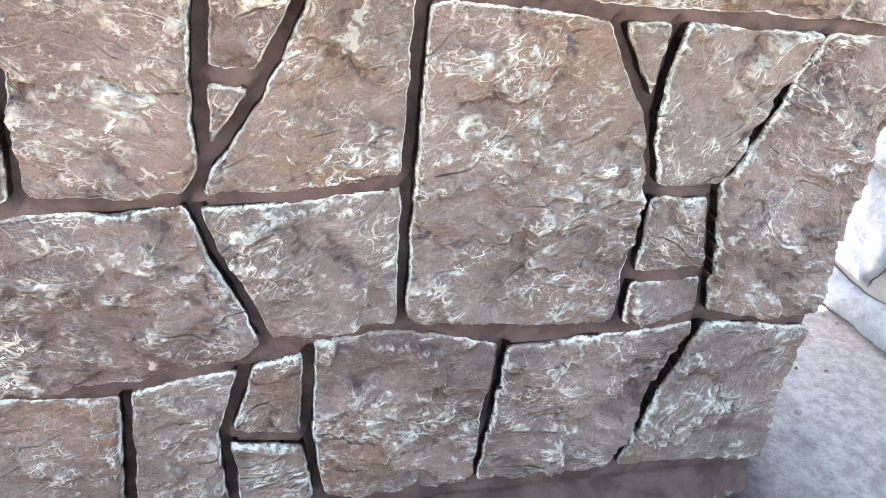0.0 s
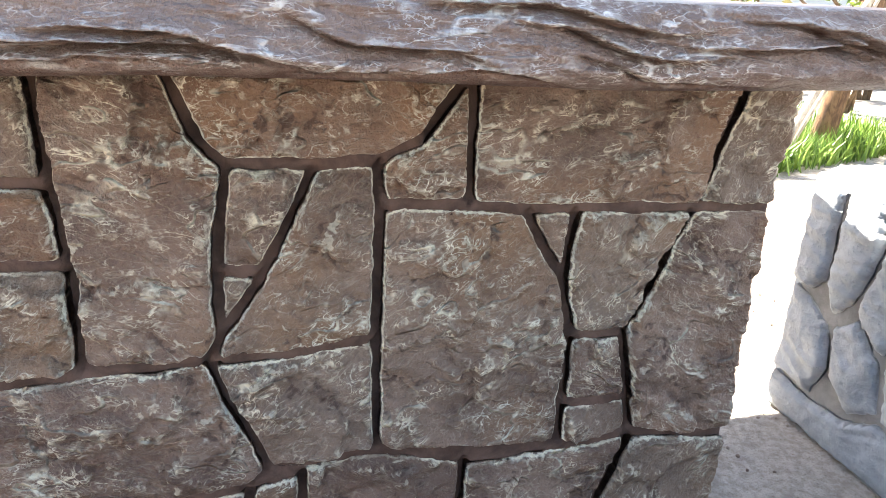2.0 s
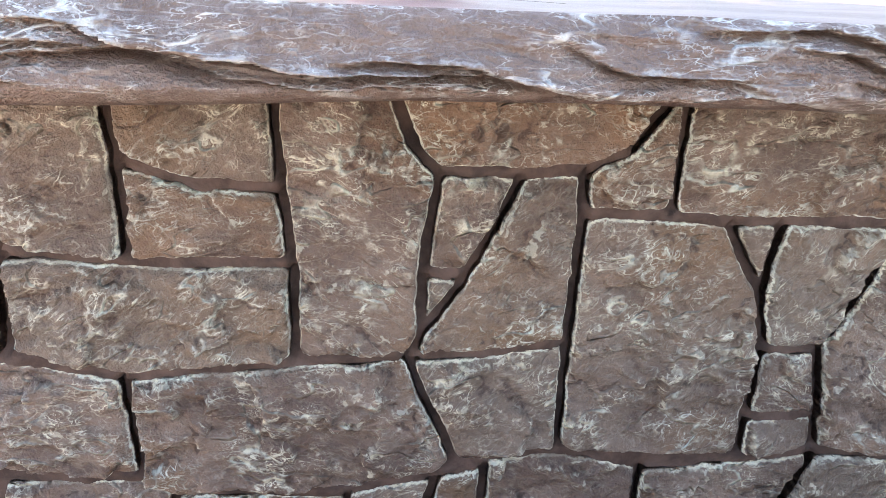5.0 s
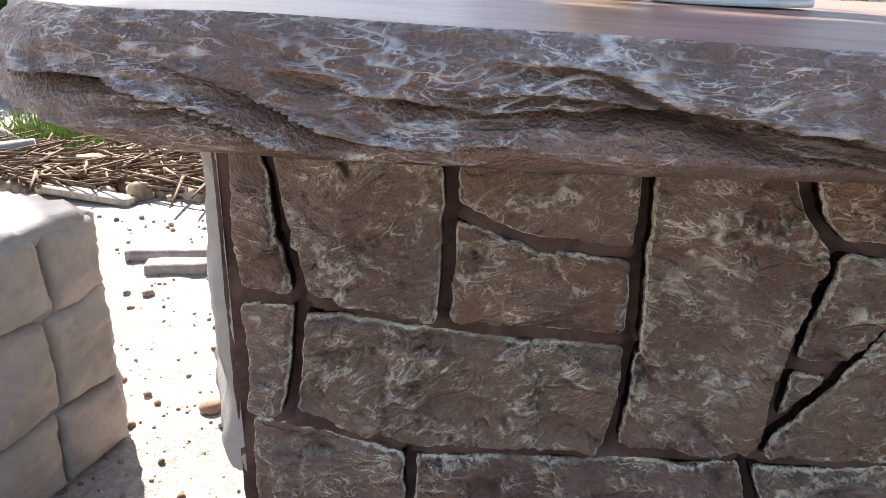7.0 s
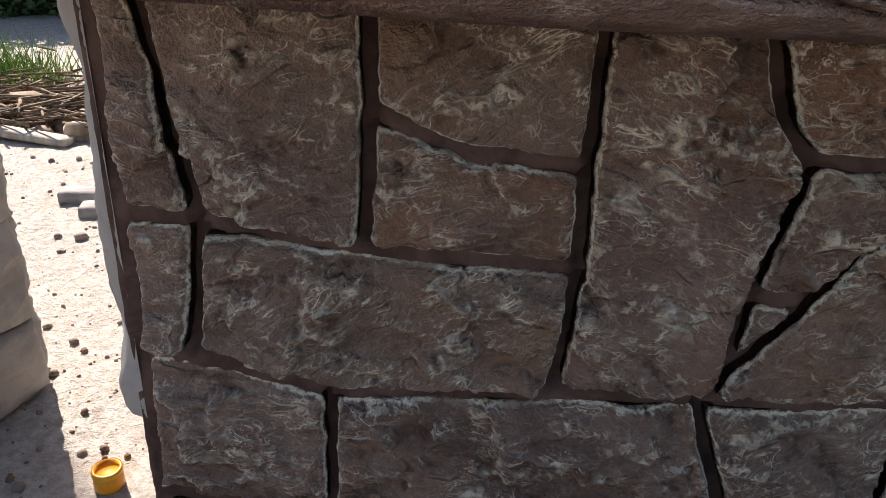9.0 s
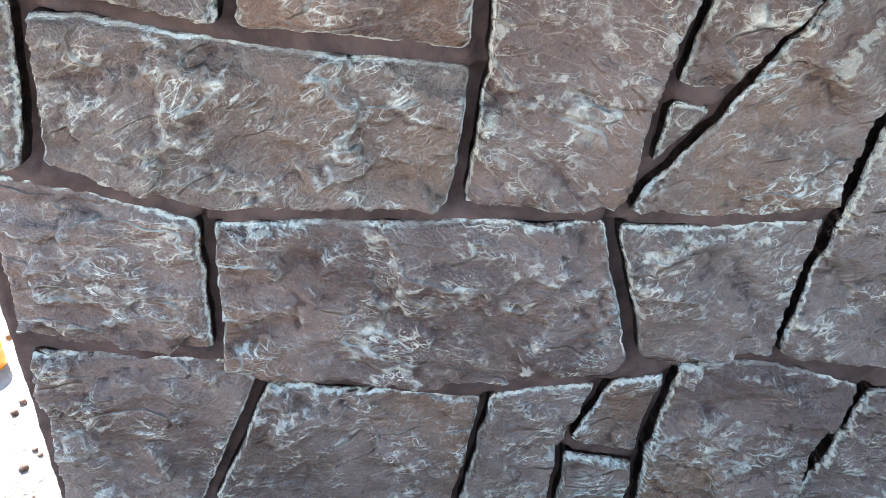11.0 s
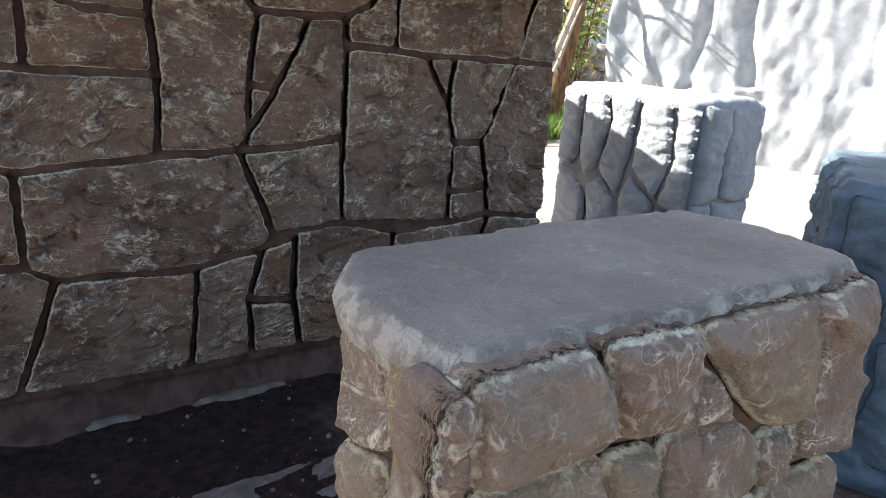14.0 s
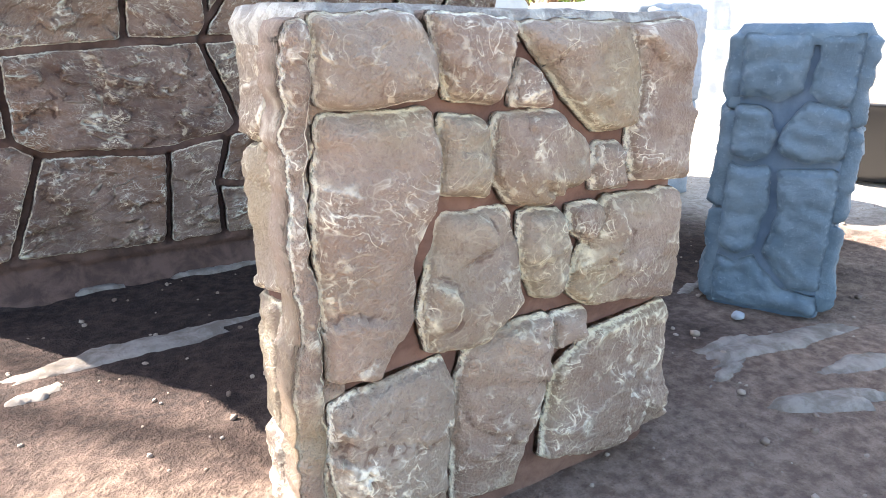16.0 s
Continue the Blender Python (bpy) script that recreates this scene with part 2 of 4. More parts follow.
def edge_distance(pts, poly):
    p = np.asarray(pts)
    a = np.asarray(poly)
    c = np.roll(a, -1, 0)
    best = np.full(len(p), 1e9)
    for q, r in zip(a, c):
        d = r - q
        t = np.clip(((p - q) @ d) / max(d @ d, 1e-12), 0, 1)
        best = np.minimum(best, np.linalg.norm(p - (q + t[:, None] * d), axis=1))
    return best


def inside(pts, poly):
    p, a = np.asarray(pts), np.asarray(poly)
    c = np.roll(a, -1, 0)
    res = np.zeros(len(p), bool)
    for (x0, y0), (x1, y1) in zip(a, c):
        if abs(y1 - y0) < 1e-12:
            continue
        hit = ((p[:, 1] < y0) != (p[:, 1] < y1)) & (p[:, 0] < (x1 - x0) * (p[:, 1] - y0) / (y1 - y0) + x0)
        res ^= hit
    return res


def filled(poly, h, rng):
    """A rounded outline, filled with triangles of about size h: points, faces, and how many points lie on the rim."""
    lo, hi = np.min(poly, 0), np.max(poly, 0)
    gx, gy = np.meshgrid(np.arange(lo[0], hi[0], h), np.arange(lo[1], hi[1], h * 0.87))
    gx = gx + (np.arange(gx.shape[0]) % 2)[:, None] * h / 2
    g = np.stack([gx.ravel(), gy.ravel()], 1)
    g = g + np.array([[rng.uniform(-0.2, 0.2) * h, rng.uniform(-0.2, 0.2) * h] for _ in range(len(g))])
    g = g[inside(g, poly)]
    if len(g):
        g = g[edge_distance(g, poly) > h * 0.55]
    pts = [Vector(p) for p in poly] + [Vector(p) for p in g]
    v, _, f, *_ = delaunay_2d_cdt(pts, [], [list(range(len(poly)))], 1, 1e-6)
    return [tuple(p) for p in v], [tuple(k) for k in f], len(poly)


def ridged(x, y, z, octaves=4):
    return noise.ridged_multi_fractal(Vector((x, y, z)), 0.9, 2.1, octaves, 1.0, 2.0) - 1.0


def stone(poly, seed, h=0.005, proud=0.009, bulge=0.0, rough=0.0030, edge=0.007, joint=0.006, wob=0.0016, deep=0.012, lines=1.0, flap=0.0):
    """One carved stone in the (u, v) plane, standing out towards -w: vertices (u, w, v), faces, ridge values."""
    rng = random.Random(seed)
    out = resample(rounded(inset(poly, joint), 2, 0.25, 0.0035), h)
    gap = 1.1 * wob
    out = [(u + gap * noise.noise((u * 17, v * 17, seed + 31)), v + gap * noise.noise((u * 17, v * 17, seed + 47))) for u, v in out]
    out = [(u + wob * noise.noise((u * 55, v * 55, seed)) + 0.5 * wob * noise.noise((u * 160, v * 160, seed)),
            v + wob * noise.noise((u * 55, v * 55, seed + 9.5)) + 0.5 * wob * noise.noise((u * 160, v * 160, seed + 4))) for u, v in out]
    pts, fs, rim = filled(out, h, rng)
    d = edge_distance(pts, out)
    ang = rng.uniform(-0.55, 0.35)
    ca, sa = math.cos(ang), math.sin(ang)
    tx, ty = rng.uniform(-0.02, 0.02), rng.uniform(-0.02, 0.02)
    cu, cv = np.mean(out, 0)
    top = max(float(d.max()), 1e-4)
    vs, ridge = [], []
    lo, hi = np.min(out, 0), np.max(out, 0)
    flaps = []                        # patches of plaster pulled up on one side: centre, reach, direction, height
    for _ in range(int((hi[0] - lo[0]) * (hi[1] - lo[1]) / 0.0026) if flap else 0):
        way = rng.choice((-1.6, -1.2, -2.0, -0.5, 0.3, 2.4, 3.3)) + rng.uniform(-0.4, 0.4)
        flaps.append((rng.uniform(lo[0], hi[0]), rng.uniform(lo[1], hi[1]), rng.uniform(0.022, 0.080), math.cos(way), math.sin(way), flap * rng.uniform(0.5, 1.2), rng.uniform(1.0, 1.8)))
    for (u, v), e in zip(pts, d):
        lift, lip, pit = 0.0, 0.0, 0.0
        if flaps:
            rag = 0.30 * noise.noise((u * 45, v * 45, seed + 7)) + 0.16 * noise.noise((u * 140, v * 140, seed + 2))
            for fu, fv, fr, wx, wy, fh, sq in flaps:
                g = math.hypot(u - fu, (v - fv) * sq) / fr + rag
                if g < 1.25:
                    lean = 0.25 + 0.75 * ((u - fu) * wx + (v - fv) * wy) / fr
                    if lean > 0:
                        k = max(0.0, min(1.0, (1.0 - g) * fr / 0.004))
                        lift = max(lift, fh * lean * k)
                        far = (1.0 - g) * fr
                        if far > 0:
                            lip = max(lip, min(1.0, lean * 1.3) * math.exp(-((far - 0.003) / 0.0028) ** 2))
                        else:
                            pit = max(pit, min(1.0, lean * 1.3) * math.exp(-((far + 0.002) / 0.003) ** 2))
        p, q = (u * ca + v * sa), (-u * sa + v * ca)
        warp = 0.018 * noise.noise((u * 14, v * 14, seed * 1.3))
        big = noise.noise((p * 9, q * 16, seed * 2.7))
        chis = ridged(p * 11, (q + warp) * 34, seed * 3.1, 4)
        small = noise.noise((p * 60, q * 110, seed)) + 0.7 * noise.noise((u * 170, v * 170, seed)) + 0.5 * noise.noise((u * 300, v * 300, seed))
        prof = 0.42 + 0.58 * (1 - (1 - min(1.0, e / edge)) ** 2)
        dome = math.sqrt(max(0.0, 1 - (1 - min(1.0, e / (top * 0.9))) ** 2))
        z = proud * prof + bulge * dome + prof * (rough * (1.3 * big + 1.0 * lines * chis + 0.36 * small) + lift + tx * (u - cu) + ty * (v - cv))
        rim_lift = math.exp(-((e - edge * 0.75) / (edge * 0.5)) ** 2)
        # pits go below zero, which colours shade at the foot of each flap
        r = 0.18 + 0.55 * lip - 0.55 * pit * (1 - lip) + 0.45 * chis * lines + 0.16 * small + 0.12 * big + 0.30 * rim_lift * (0.7 + 0.9 * noise.noise((u * 25, v * 25, seed + 3)))
        vs.append((u, -z, v))
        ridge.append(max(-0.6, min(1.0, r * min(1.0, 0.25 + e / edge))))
    # skirt that sinks into the joint
    n0 = len(vs)
    rim_gap = [float(e) for e in d] + [-0.012] * rim
    for i in range(rim):
        u, _, v = vs[i]
        vs.append((u, deep, v))
        ridge.append(0.0)
    for i in range(rim):
        j = (i + 1) % rim
        fs.append((i, n0 + i, n0 + j, j))
    return vs, fs, ridge, rim_gap


def split_block(w, h, rng, rows=(0.1, 0.15), widths=(0.07, 0.15)):
    """Uneven courses of stones on a panel w by h, sharing their joints."""
    lines = [0.0]
    while h - lines[-1] > rows[1] * 1.3:
        lines.append(lines[-1] + rng.uniform(*rows))
    lines.append(h)
    courses, out = [], []
    waves = [[rng.uniform(-0.014, 0.014) if 0 < i < len(lines) - 1 else 0 for _ in range(9)] for i in range(len(lines))]

    def level(i, u):
        t = u / w * 8
        k = min(7, int(t))
        return lines[i] + waves[i][k] * (1 - t + k) + waves[i][k + 1] * (t - k)
    for i in range(len(lines) - 1):
        cuts = [0.0]
        while w - cuts[-1] > widths[1] * 1.25:
            cuts.append(cuts[-1] + rng.uniform(*widths))
        cuts.append(w)
        tops = [c + (rng.uniform(-0.02, 0.02) if 0 < k < len(cuts) - 1 else 0) for k, c in enumerate(cuts)]
        for k in range(len(cuts) - 1):
            a, c, e, f = cuts[k], cuts[k + 1], tops[k + 1], tops[k]
            out.append([(a, level(i, a)), ((a + c) / 2, level(i, (a + c) / 2)), (c, level(i, c)),
                        (e, level(i + 1, e)), ((e + f) / 2, level(i + 1, (e + f) / 2)), (f, level(i + 1, f))])
    return out


def lumpy_box(x0, x1, y0, y1, z0, z1, h=0.02, amp=0.004, r=0.02, seed=0, flare=0.0, taper=None):
    """A box with rounded, uneven faces: vertices and faces."""
    vs, fs = [], []
    nx, ny, nz = (max(2, int((b - a) / h)) for a, b in ((x0, x1), (y0, y1), (z0, z1)))
    index = {}

    def vert(i, j, k):
        key = (i, j, k)
        if key not in index:
            p = Vector((x0 + (x1 - x0) * i / nx, y0 + (y1 - y0) * j / ny, z0 + (z1 - z0) * k / nz))
            c = Vector((min(max(p.x, x0 + r), x1 - r), min(max(p.y, y0 + r), y1 - r), min(max(p.z, z0), z1 - r)))
            d = p - c
            if d.length > 1e-6:
                p = c + d.normalized() * min(d.length, r) if d.length > r else p
            nrm = (p - Vector(((x0 + x1) / 2, (y0 + y1) / 2, (z0 + z1) / 2))).normalized()
            q = p * 14 + Vector((seed, seed, seed))
            p = p + nrm * amp * (noise.noise(q) + 0.5 * noise.noise(q * 2.7) + 0.3 * noise.noise(q * 7))
            if flare:
                k2 = 1 + flare * (1 - (p.z - z0) / (z1 - z0))
                p.x = (x0 + x1) / 2 + (p.x - (x0 + x1) / 2) * k2
                p.y = (y0 + y1) / 2 + (p.y - (y0 + y1) / 2) * k2
            index[key] = len(vs)
            vs.append(tuple(p))
        return index[key]
    for i in range(nx):
        for j in range(ny):
            fs.append((vert(i, j, 0), vert(i, j + 1, 0), vert(i + 1, j + 1, 0), vert(i + 1, j, 0)))
            fs.append((vert(i, j, nz), vert(i + 1, j, nz), vert(i + 1, j + 1, nz), vert(i, j + 1, nz)))
    for i in range(nx):
        for k in range(nz):
            fs.append((vert(i, 0, k), vert(i + 1, 0, k), vert(i + 1, 0, k + 1), vert(i, 0, k + 1)))
            fs.append((vert(i, ny, k), vert(i, ny, k + 1), vert(i + 1, ny, k + 1), vert(i + 1, ny, k)))
    for j in range(ny):
        for k in range(nz):
            fs.append((vert(0, j, k), vert(0, j, k + 1), vert(0, j + 1, k + 1), vert(0, j + 1, k)))
            fs.append((vert(nx, j, k), vert(nx, j + 1, k), vert(nx, j + 1, k + 1), vert(nx, j, k + 1)))
    return vs, fs


def join(meshes):
    vs, fs = [], []
    for a, f in meshes:
        n0 = len(vs)
        vs += list(a)
        fs += [tuple(n0 + i for i in q) for q in f]
    return vs, fs


# ---- ground ----
def ground_height(x, y):
    near = math.exp(-((x * x + y * y) / 9.0))
    z = 0.010 * noise.noise((x * 2.1, y * 2.1, 3)) + 0.006 * noise.noise((x * 7, y * 7, 1)) + 0.0035 * noise.noise((x * 22, y * 22, 5))
    z += 0.0025 * noise.noise((x * 55, y * 55, 6)) * near
    return z - 0.006


def axis_steps(near0, near1, h, far):
    a = list(np.arange(near0, near1, h))
    g, s = near1, h
    while g < far:
        a.append(g)
        s *= 1.35
        g += s
    a.append(far)
    g, s, low = near0, h, []
    while g > -far:
        s *= 1.35
        g -= s
        low.append(max(g, -far))
    return sorted(set(low)) + a


gxs, gys = axis_steps(-2.4, 2.6, 0.022, 400), axis_steps(-1.7, 2.8, 0.022, 400)
gv = [(x, y, ground_height(x, y) if abs(x) < 30 and abs(y) < 30 else -0.006) for y in gys for x in gxs]
gw = len(gxs)
gf = [(j * gw + i, j * gw + i + 1, (j + 1) * gw + i + 1, (j + 1) * gw + i) for j in range(len(gys) - 1) for i in range(gw - 1)]


def dirt_material():
    m, n, l, b = material("dirt", 0.95)
    v = coords(n, l)
    a = noisen(n, l, v, 2.2, 5, 0.65, 0.5)
    f = noisen(n, l, v, 60, 6, 0.7)
    g = noisen(n, l, v, 260, 3, 0.6)
    sep = n.new("ShaderNodeSeparateXYZ")
    l.new(v, sep.inputs[0])
    # pale dust away from the table, part of the sun's glare in its colour
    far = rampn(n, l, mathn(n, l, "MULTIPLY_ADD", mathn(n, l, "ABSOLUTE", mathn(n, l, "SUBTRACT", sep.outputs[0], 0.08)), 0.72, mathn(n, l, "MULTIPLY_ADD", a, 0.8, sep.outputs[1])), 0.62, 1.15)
    # dark soil round the table, with the table's shade put into its colour
    soil_shaded = mixn(n, l, rampn(n, l, f, 0.35, 0.7), (0.024, 0.016, 0.014), (0.070, 0.045, 0.037))
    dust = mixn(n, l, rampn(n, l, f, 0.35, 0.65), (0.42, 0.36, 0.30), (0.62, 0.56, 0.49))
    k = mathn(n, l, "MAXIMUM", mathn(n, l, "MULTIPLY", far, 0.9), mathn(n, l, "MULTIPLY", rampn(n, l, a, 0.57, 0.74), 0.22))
    # in front of that coloured-in shade the ground turns to plain earth
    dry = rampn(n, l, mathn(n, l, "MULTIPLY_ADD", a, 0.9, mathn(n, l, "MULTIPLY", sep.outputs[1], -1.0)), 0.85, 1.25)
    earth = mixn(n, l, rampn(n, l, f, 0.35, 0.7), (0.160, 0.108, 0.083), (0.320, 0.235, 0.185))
    soil_shaded = mixn(n, l, dry, soil_shaded, earth)
    col = mixn(n, l, k, soil_shaded, dust)
    col = mixn(n, l, mathn(n, l, "MULTIPLY", rampn(n, l, g, 0.6, 0.72), 0.5), col, (0.07, 0.05, 0.04))
    l.new(col, b.inputs["Base Color"])
    b.inputs["Specular IOR Level"].default_value = 0.2
    bumpn(n, l, b, mathn(n, l, "ADD", f, mathn(n, l, "MULTIPLY", g, 0.5)), 0.9, 0.012)
    return m


DIRT = dirt_material()
tagged(part("ground", (gv, gf), DIRT, None), "bare reddish dirt ground with pale dust and grit, shade round the table coloured in", "ground", kind="structure")

# ---- stone table ----
table = thing("stone_table", pose(0, 0, 0), "brown carved concrete table with stone pattern pedestal and rough slab top", "table")
# joint crossings on the pedestal's front, (x, z)
J = dict(a0=(-0.440, 0.665), a1=(-0.408, 0.665), a2=(-0.262, 0.668), a3=(-0.117, 0.668), a4=(-0.016, 0.668), a5=(0.256, 0.668), a6=(0.545, 0.668), a7=(0.600, 0.668))
J.update(b0=(-0.438, 0.512), b1=(-0.381, 0.511), b2=(-0.261, 0.596), k3=(-0.195, 0.572), b3=(-0.116, 0.570), b4=(-0.264, 0.497), b5=(-0.110, 0.492))
J.update(k1=(0.007, 0.605), b6=(0.030, 0.583), b7=(0.108, 0.582), b8=(0.166, 0.584), k2=(0.209, 0.606), b9=(0.168, 0.541), b10=(0.257, 0.538), b11=(0.316, 0.531))
J.update(b12=(0.369, 0.531), b13=(0.503, 0.528), b14=(0.600, 0.525), c1=(0.014, 0.481), c2=(0.057, 0.476), k4=(0.014, 0.412), c3=(-0.003, 0.386), m1=(0.080, 0.389), c4=(0.164, 0.402))
J.update(c5=(0.363, 0.449), c6=(0.377, 0.384), c7=(0.440, 0.385), c8=(-0.115, 0.382), c10=(-0.290, 0.368), l2=(-0.397, 0.394), l0=(-0.438, 0.394))
J.update(d1=(0.050, 0.250), d2=(0.164, 0.260), d3=(0.376, 0.240), d4=(0.466, 0.247), d5=(0.600, 0.232), h1=(0.376, 0.296), h2=(0.456, 0.300))
J.update(d6=(-0.288, 0.240), d7=(-0.438, 0.246), d8=(-0.256, 0.219), d9=(-0.070, 0.210), d10=(0.031, 0.230), d11=(0.084, 0.246), d12=(0.264, 0.235))
J.update(e1=(-0.315, 0.055), e2=(-0.086, 0.050), e3=(0.011, 0.050), e4=(0.006, 0.148), e5=(0.080, 0.136), e6=(0.092, 0.050), e7=(0.250, 0.045), e8=(0.410, 0.045), f1=(0.440, 0.170), e0=(-0.442, 0.045), e9=(0.600, 0.040))
STONES = ["a0 a1 b1 b0", "a1 a2 b2 b4 b1", "a2 a3 b3 k3 b2", "b2 k3 b3 b5 b4", "b0 b1 l2 l0", "b1 b4 b5 c8 c10 l2", "a3 a4 k1 b6 c1 k4 c3 c8 b5 b3",
          "a4 a5 k2 b8 b7 b6 k1", "b6 b7 c2 c1", "c1 c2 k4", "b7 b8 b9 c4 m1 c3 k4 c2", "b8 k2 a5 b10 b9", "a5 a6 b13 b12 b11 b10", "a6 a7 b14 b13",
          "b9 b10 b11 c5 c6 h1 d3 d2 c4", "b11 b12 c5", "b12 b13 c7 c6 c5", "c6 c7 h2 h1", "h1 h2 d4 d3", "b13 b14 d5 d4 c7", "c3 m1 c4 d2 d1",
          "c8 c3 d1 d10 d9 d8 d6 c10", "l0 l2 c10 d6 d7", "d7 d6 d8 e1 e0", "d8 d9 e2 e1", "d9 d10 e4 e3 e2", "d10 d11 e5 e4", "e4 e5 e6 e3",
          "d11 d1 d2 d12 e7 e6 e5", "d12 d3 d4 f1 e8 e7", "d4 d5 e9 e8 f1"]

JOINTS = []
for names in STONES:
    ring = [J[k] for k in names.split()]
    JOINTS += [(p, q) for p, q in zip(ring, ring[1:] + ring[:1])]


def joint_depth(x, z):
    """How far the mortar lies back: little in level joints, deep in upright ones."""
    if x < -0.415 or x > 0.575:
        return -0.002
    best, lie = 9.0, 0.0
    for (ax, az), (cx, cz) in JOINTS:
        dx, dz = cx - ax, cz - az
        k = max(0.0, min(1.0, ((x - ax) * dx + (z - az) * dz) / (dx * dx + dz * dz)))
        g = math.hypot(x - ax - k * dx, z - az - k * dz)
        if g < best:
            best, lie = g, abs(dz) / math.hypot(dx, dz)
    if best > 0.011:
        return 0.004
    return -0.0040 + 0.012 * max(0.0, min(1.0, (lie - 0.45) / 0.35))


# core of the pedestal, wider behind, with an uneven mortar face
CORE_PLAN = [(-0.447, -0.002), (0.594, 0.0), (0.600, 0.03), (0.560, 0.42), (0.30, 0.56), (-0.40, 0.62), (-0.605, 0.52), (-0.570, 0.30), (-0.455, 0.016)]


def pedestal_core():
    vs, fs = [], []
    ring = [(x, CORE_PLAN[0][1]) for x in np.arange(-0.447, 0.594, 0.005)] + [p for p in resample(CORE_PLAN, 0.012) if p[1] > 0.001]
    levels = list(np.arange(-0.03, 0.685, 0.006))
    m = len(ring)
    for z in levels:
        for x, y in ring:
            if x < -0.45 and z < 0.33:
                x = -0.45 + (x + 0.45) * 0.2
            o = Vector((x - 0.05, y - 0.3, 0)).normalized()
            k = 0.0026 * noise.noise((x * 30, y * 30, z * 30)) + 0.0016 * noise.noise((x * 90, y * 90, z * 90))
            foot = 0.030 * max(0.0, 1 - z / 0.055) ** 2 * (0.7 + 0.6 * noise.noise((x * 9, y * 9, 4)))
            side = 0.010 * noise.noise((x * 11, y * 11, z * 8))
            if y < 0.008:
                vs.append((x, y + joint_depth(x, z) - k - foot, z))
            else:
                vs.append((x + o.x * (k + side + foot), y + o.y * (k + side + foot), z))
    for a in range(len(levels) - 1):
        for i in range(m):
            j = (i + 1) % m
            fs.append((a * m + i, a * m + j, (a + 1) * m + j, (a + 1) * m + i))
    return vs, fs


core = part("pedestal_core", pedestal_core(), MORTAR, table, "dark brown mortar core of the pedestal")
for i, names in enumerate(STONES):
    poly = [J[k] for k in names.split()]
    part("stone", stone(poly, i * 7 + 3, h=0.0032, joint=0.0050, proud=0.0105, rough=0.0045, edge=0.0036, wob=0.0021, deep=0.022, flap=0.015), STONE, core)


def flank_coat():
    """Lumpy bare cement laid over the pedestal's flank, with a ledge below the middle."""
    line, vs, fs = resample([(-0.440, -0.003), (-0.458, 0.026), (-0.580, 0.30), (-0.600, 0.52), (-0.600, 0.54)], 0.01), [], []
    line = line[:-1]
    levels = list(np.arange(0.325, 0.672, 0.010))
    m = len(line)
    for back in (0, 1):
        for z in levels:
            for k, (x, y) in enumerate(line):
                nx, ny = -0.88, -0.47 if y < 0.29 else -0.06
                w = 0.006 + 0.008 * noise.noise((y * 9, z * 7, 4)) + 0.007 * abs(noise.noise((y * 26, z * 15, 8))) + 0.002 * noise.noise((y * 80, z * 80, 2))
                w += 0.012 * math.exp(-((z - 0.345) / 0.03) ** 2) + 0.004 * math.sin(z * 30)
                w = (w if 0 < k else 0.003) if not back else -0.03
                vs.append((x + nx * w, y + ny * w, z))
    for back in (0, 1):
        o = back * m * len(levels)
        for a in range(len(levels) - 1):
            for i in range(m - 1):
                q = (o + a * m + i, o + a * m + i + 1, o + (a + 1) * m + i + 1, o + (a + 1) * m + i)
                fs.append(q if back else q[::-1])
    return vs, fs


part("flank_coat", flank_coat(), GREYC, table, "bare grey cement render on the flank")


# slab top with a broken, layered edge
SLAB_PLAN = [(0.05, 0.95), (-0.40, 0.96), (-0.73, 0.92), (-0.665, 0.45), (-0.575, 0.12), (-0.525, -0.05), (-0.482, -0.175), (-0.40, -0.218),
             (0.0, -0.212), (0.30, -0.214), (0.585, -0.218), (0.648, -0.170), (0.662, 0.05), (0.700, 0.40), (0.785, 0.63), (0.80, 0.86), (0.66, 0.95)]


def slab_top(x):
    return 0.739 - 0.026 * max(-0.35, min(0.3, x))


def slab_thick(x, y):
    return 0.058 + 0.004 * noise.noise((x * 3, y * 3, 8)) + 0.012 * max(0.0, min(1.0, -x * 3))


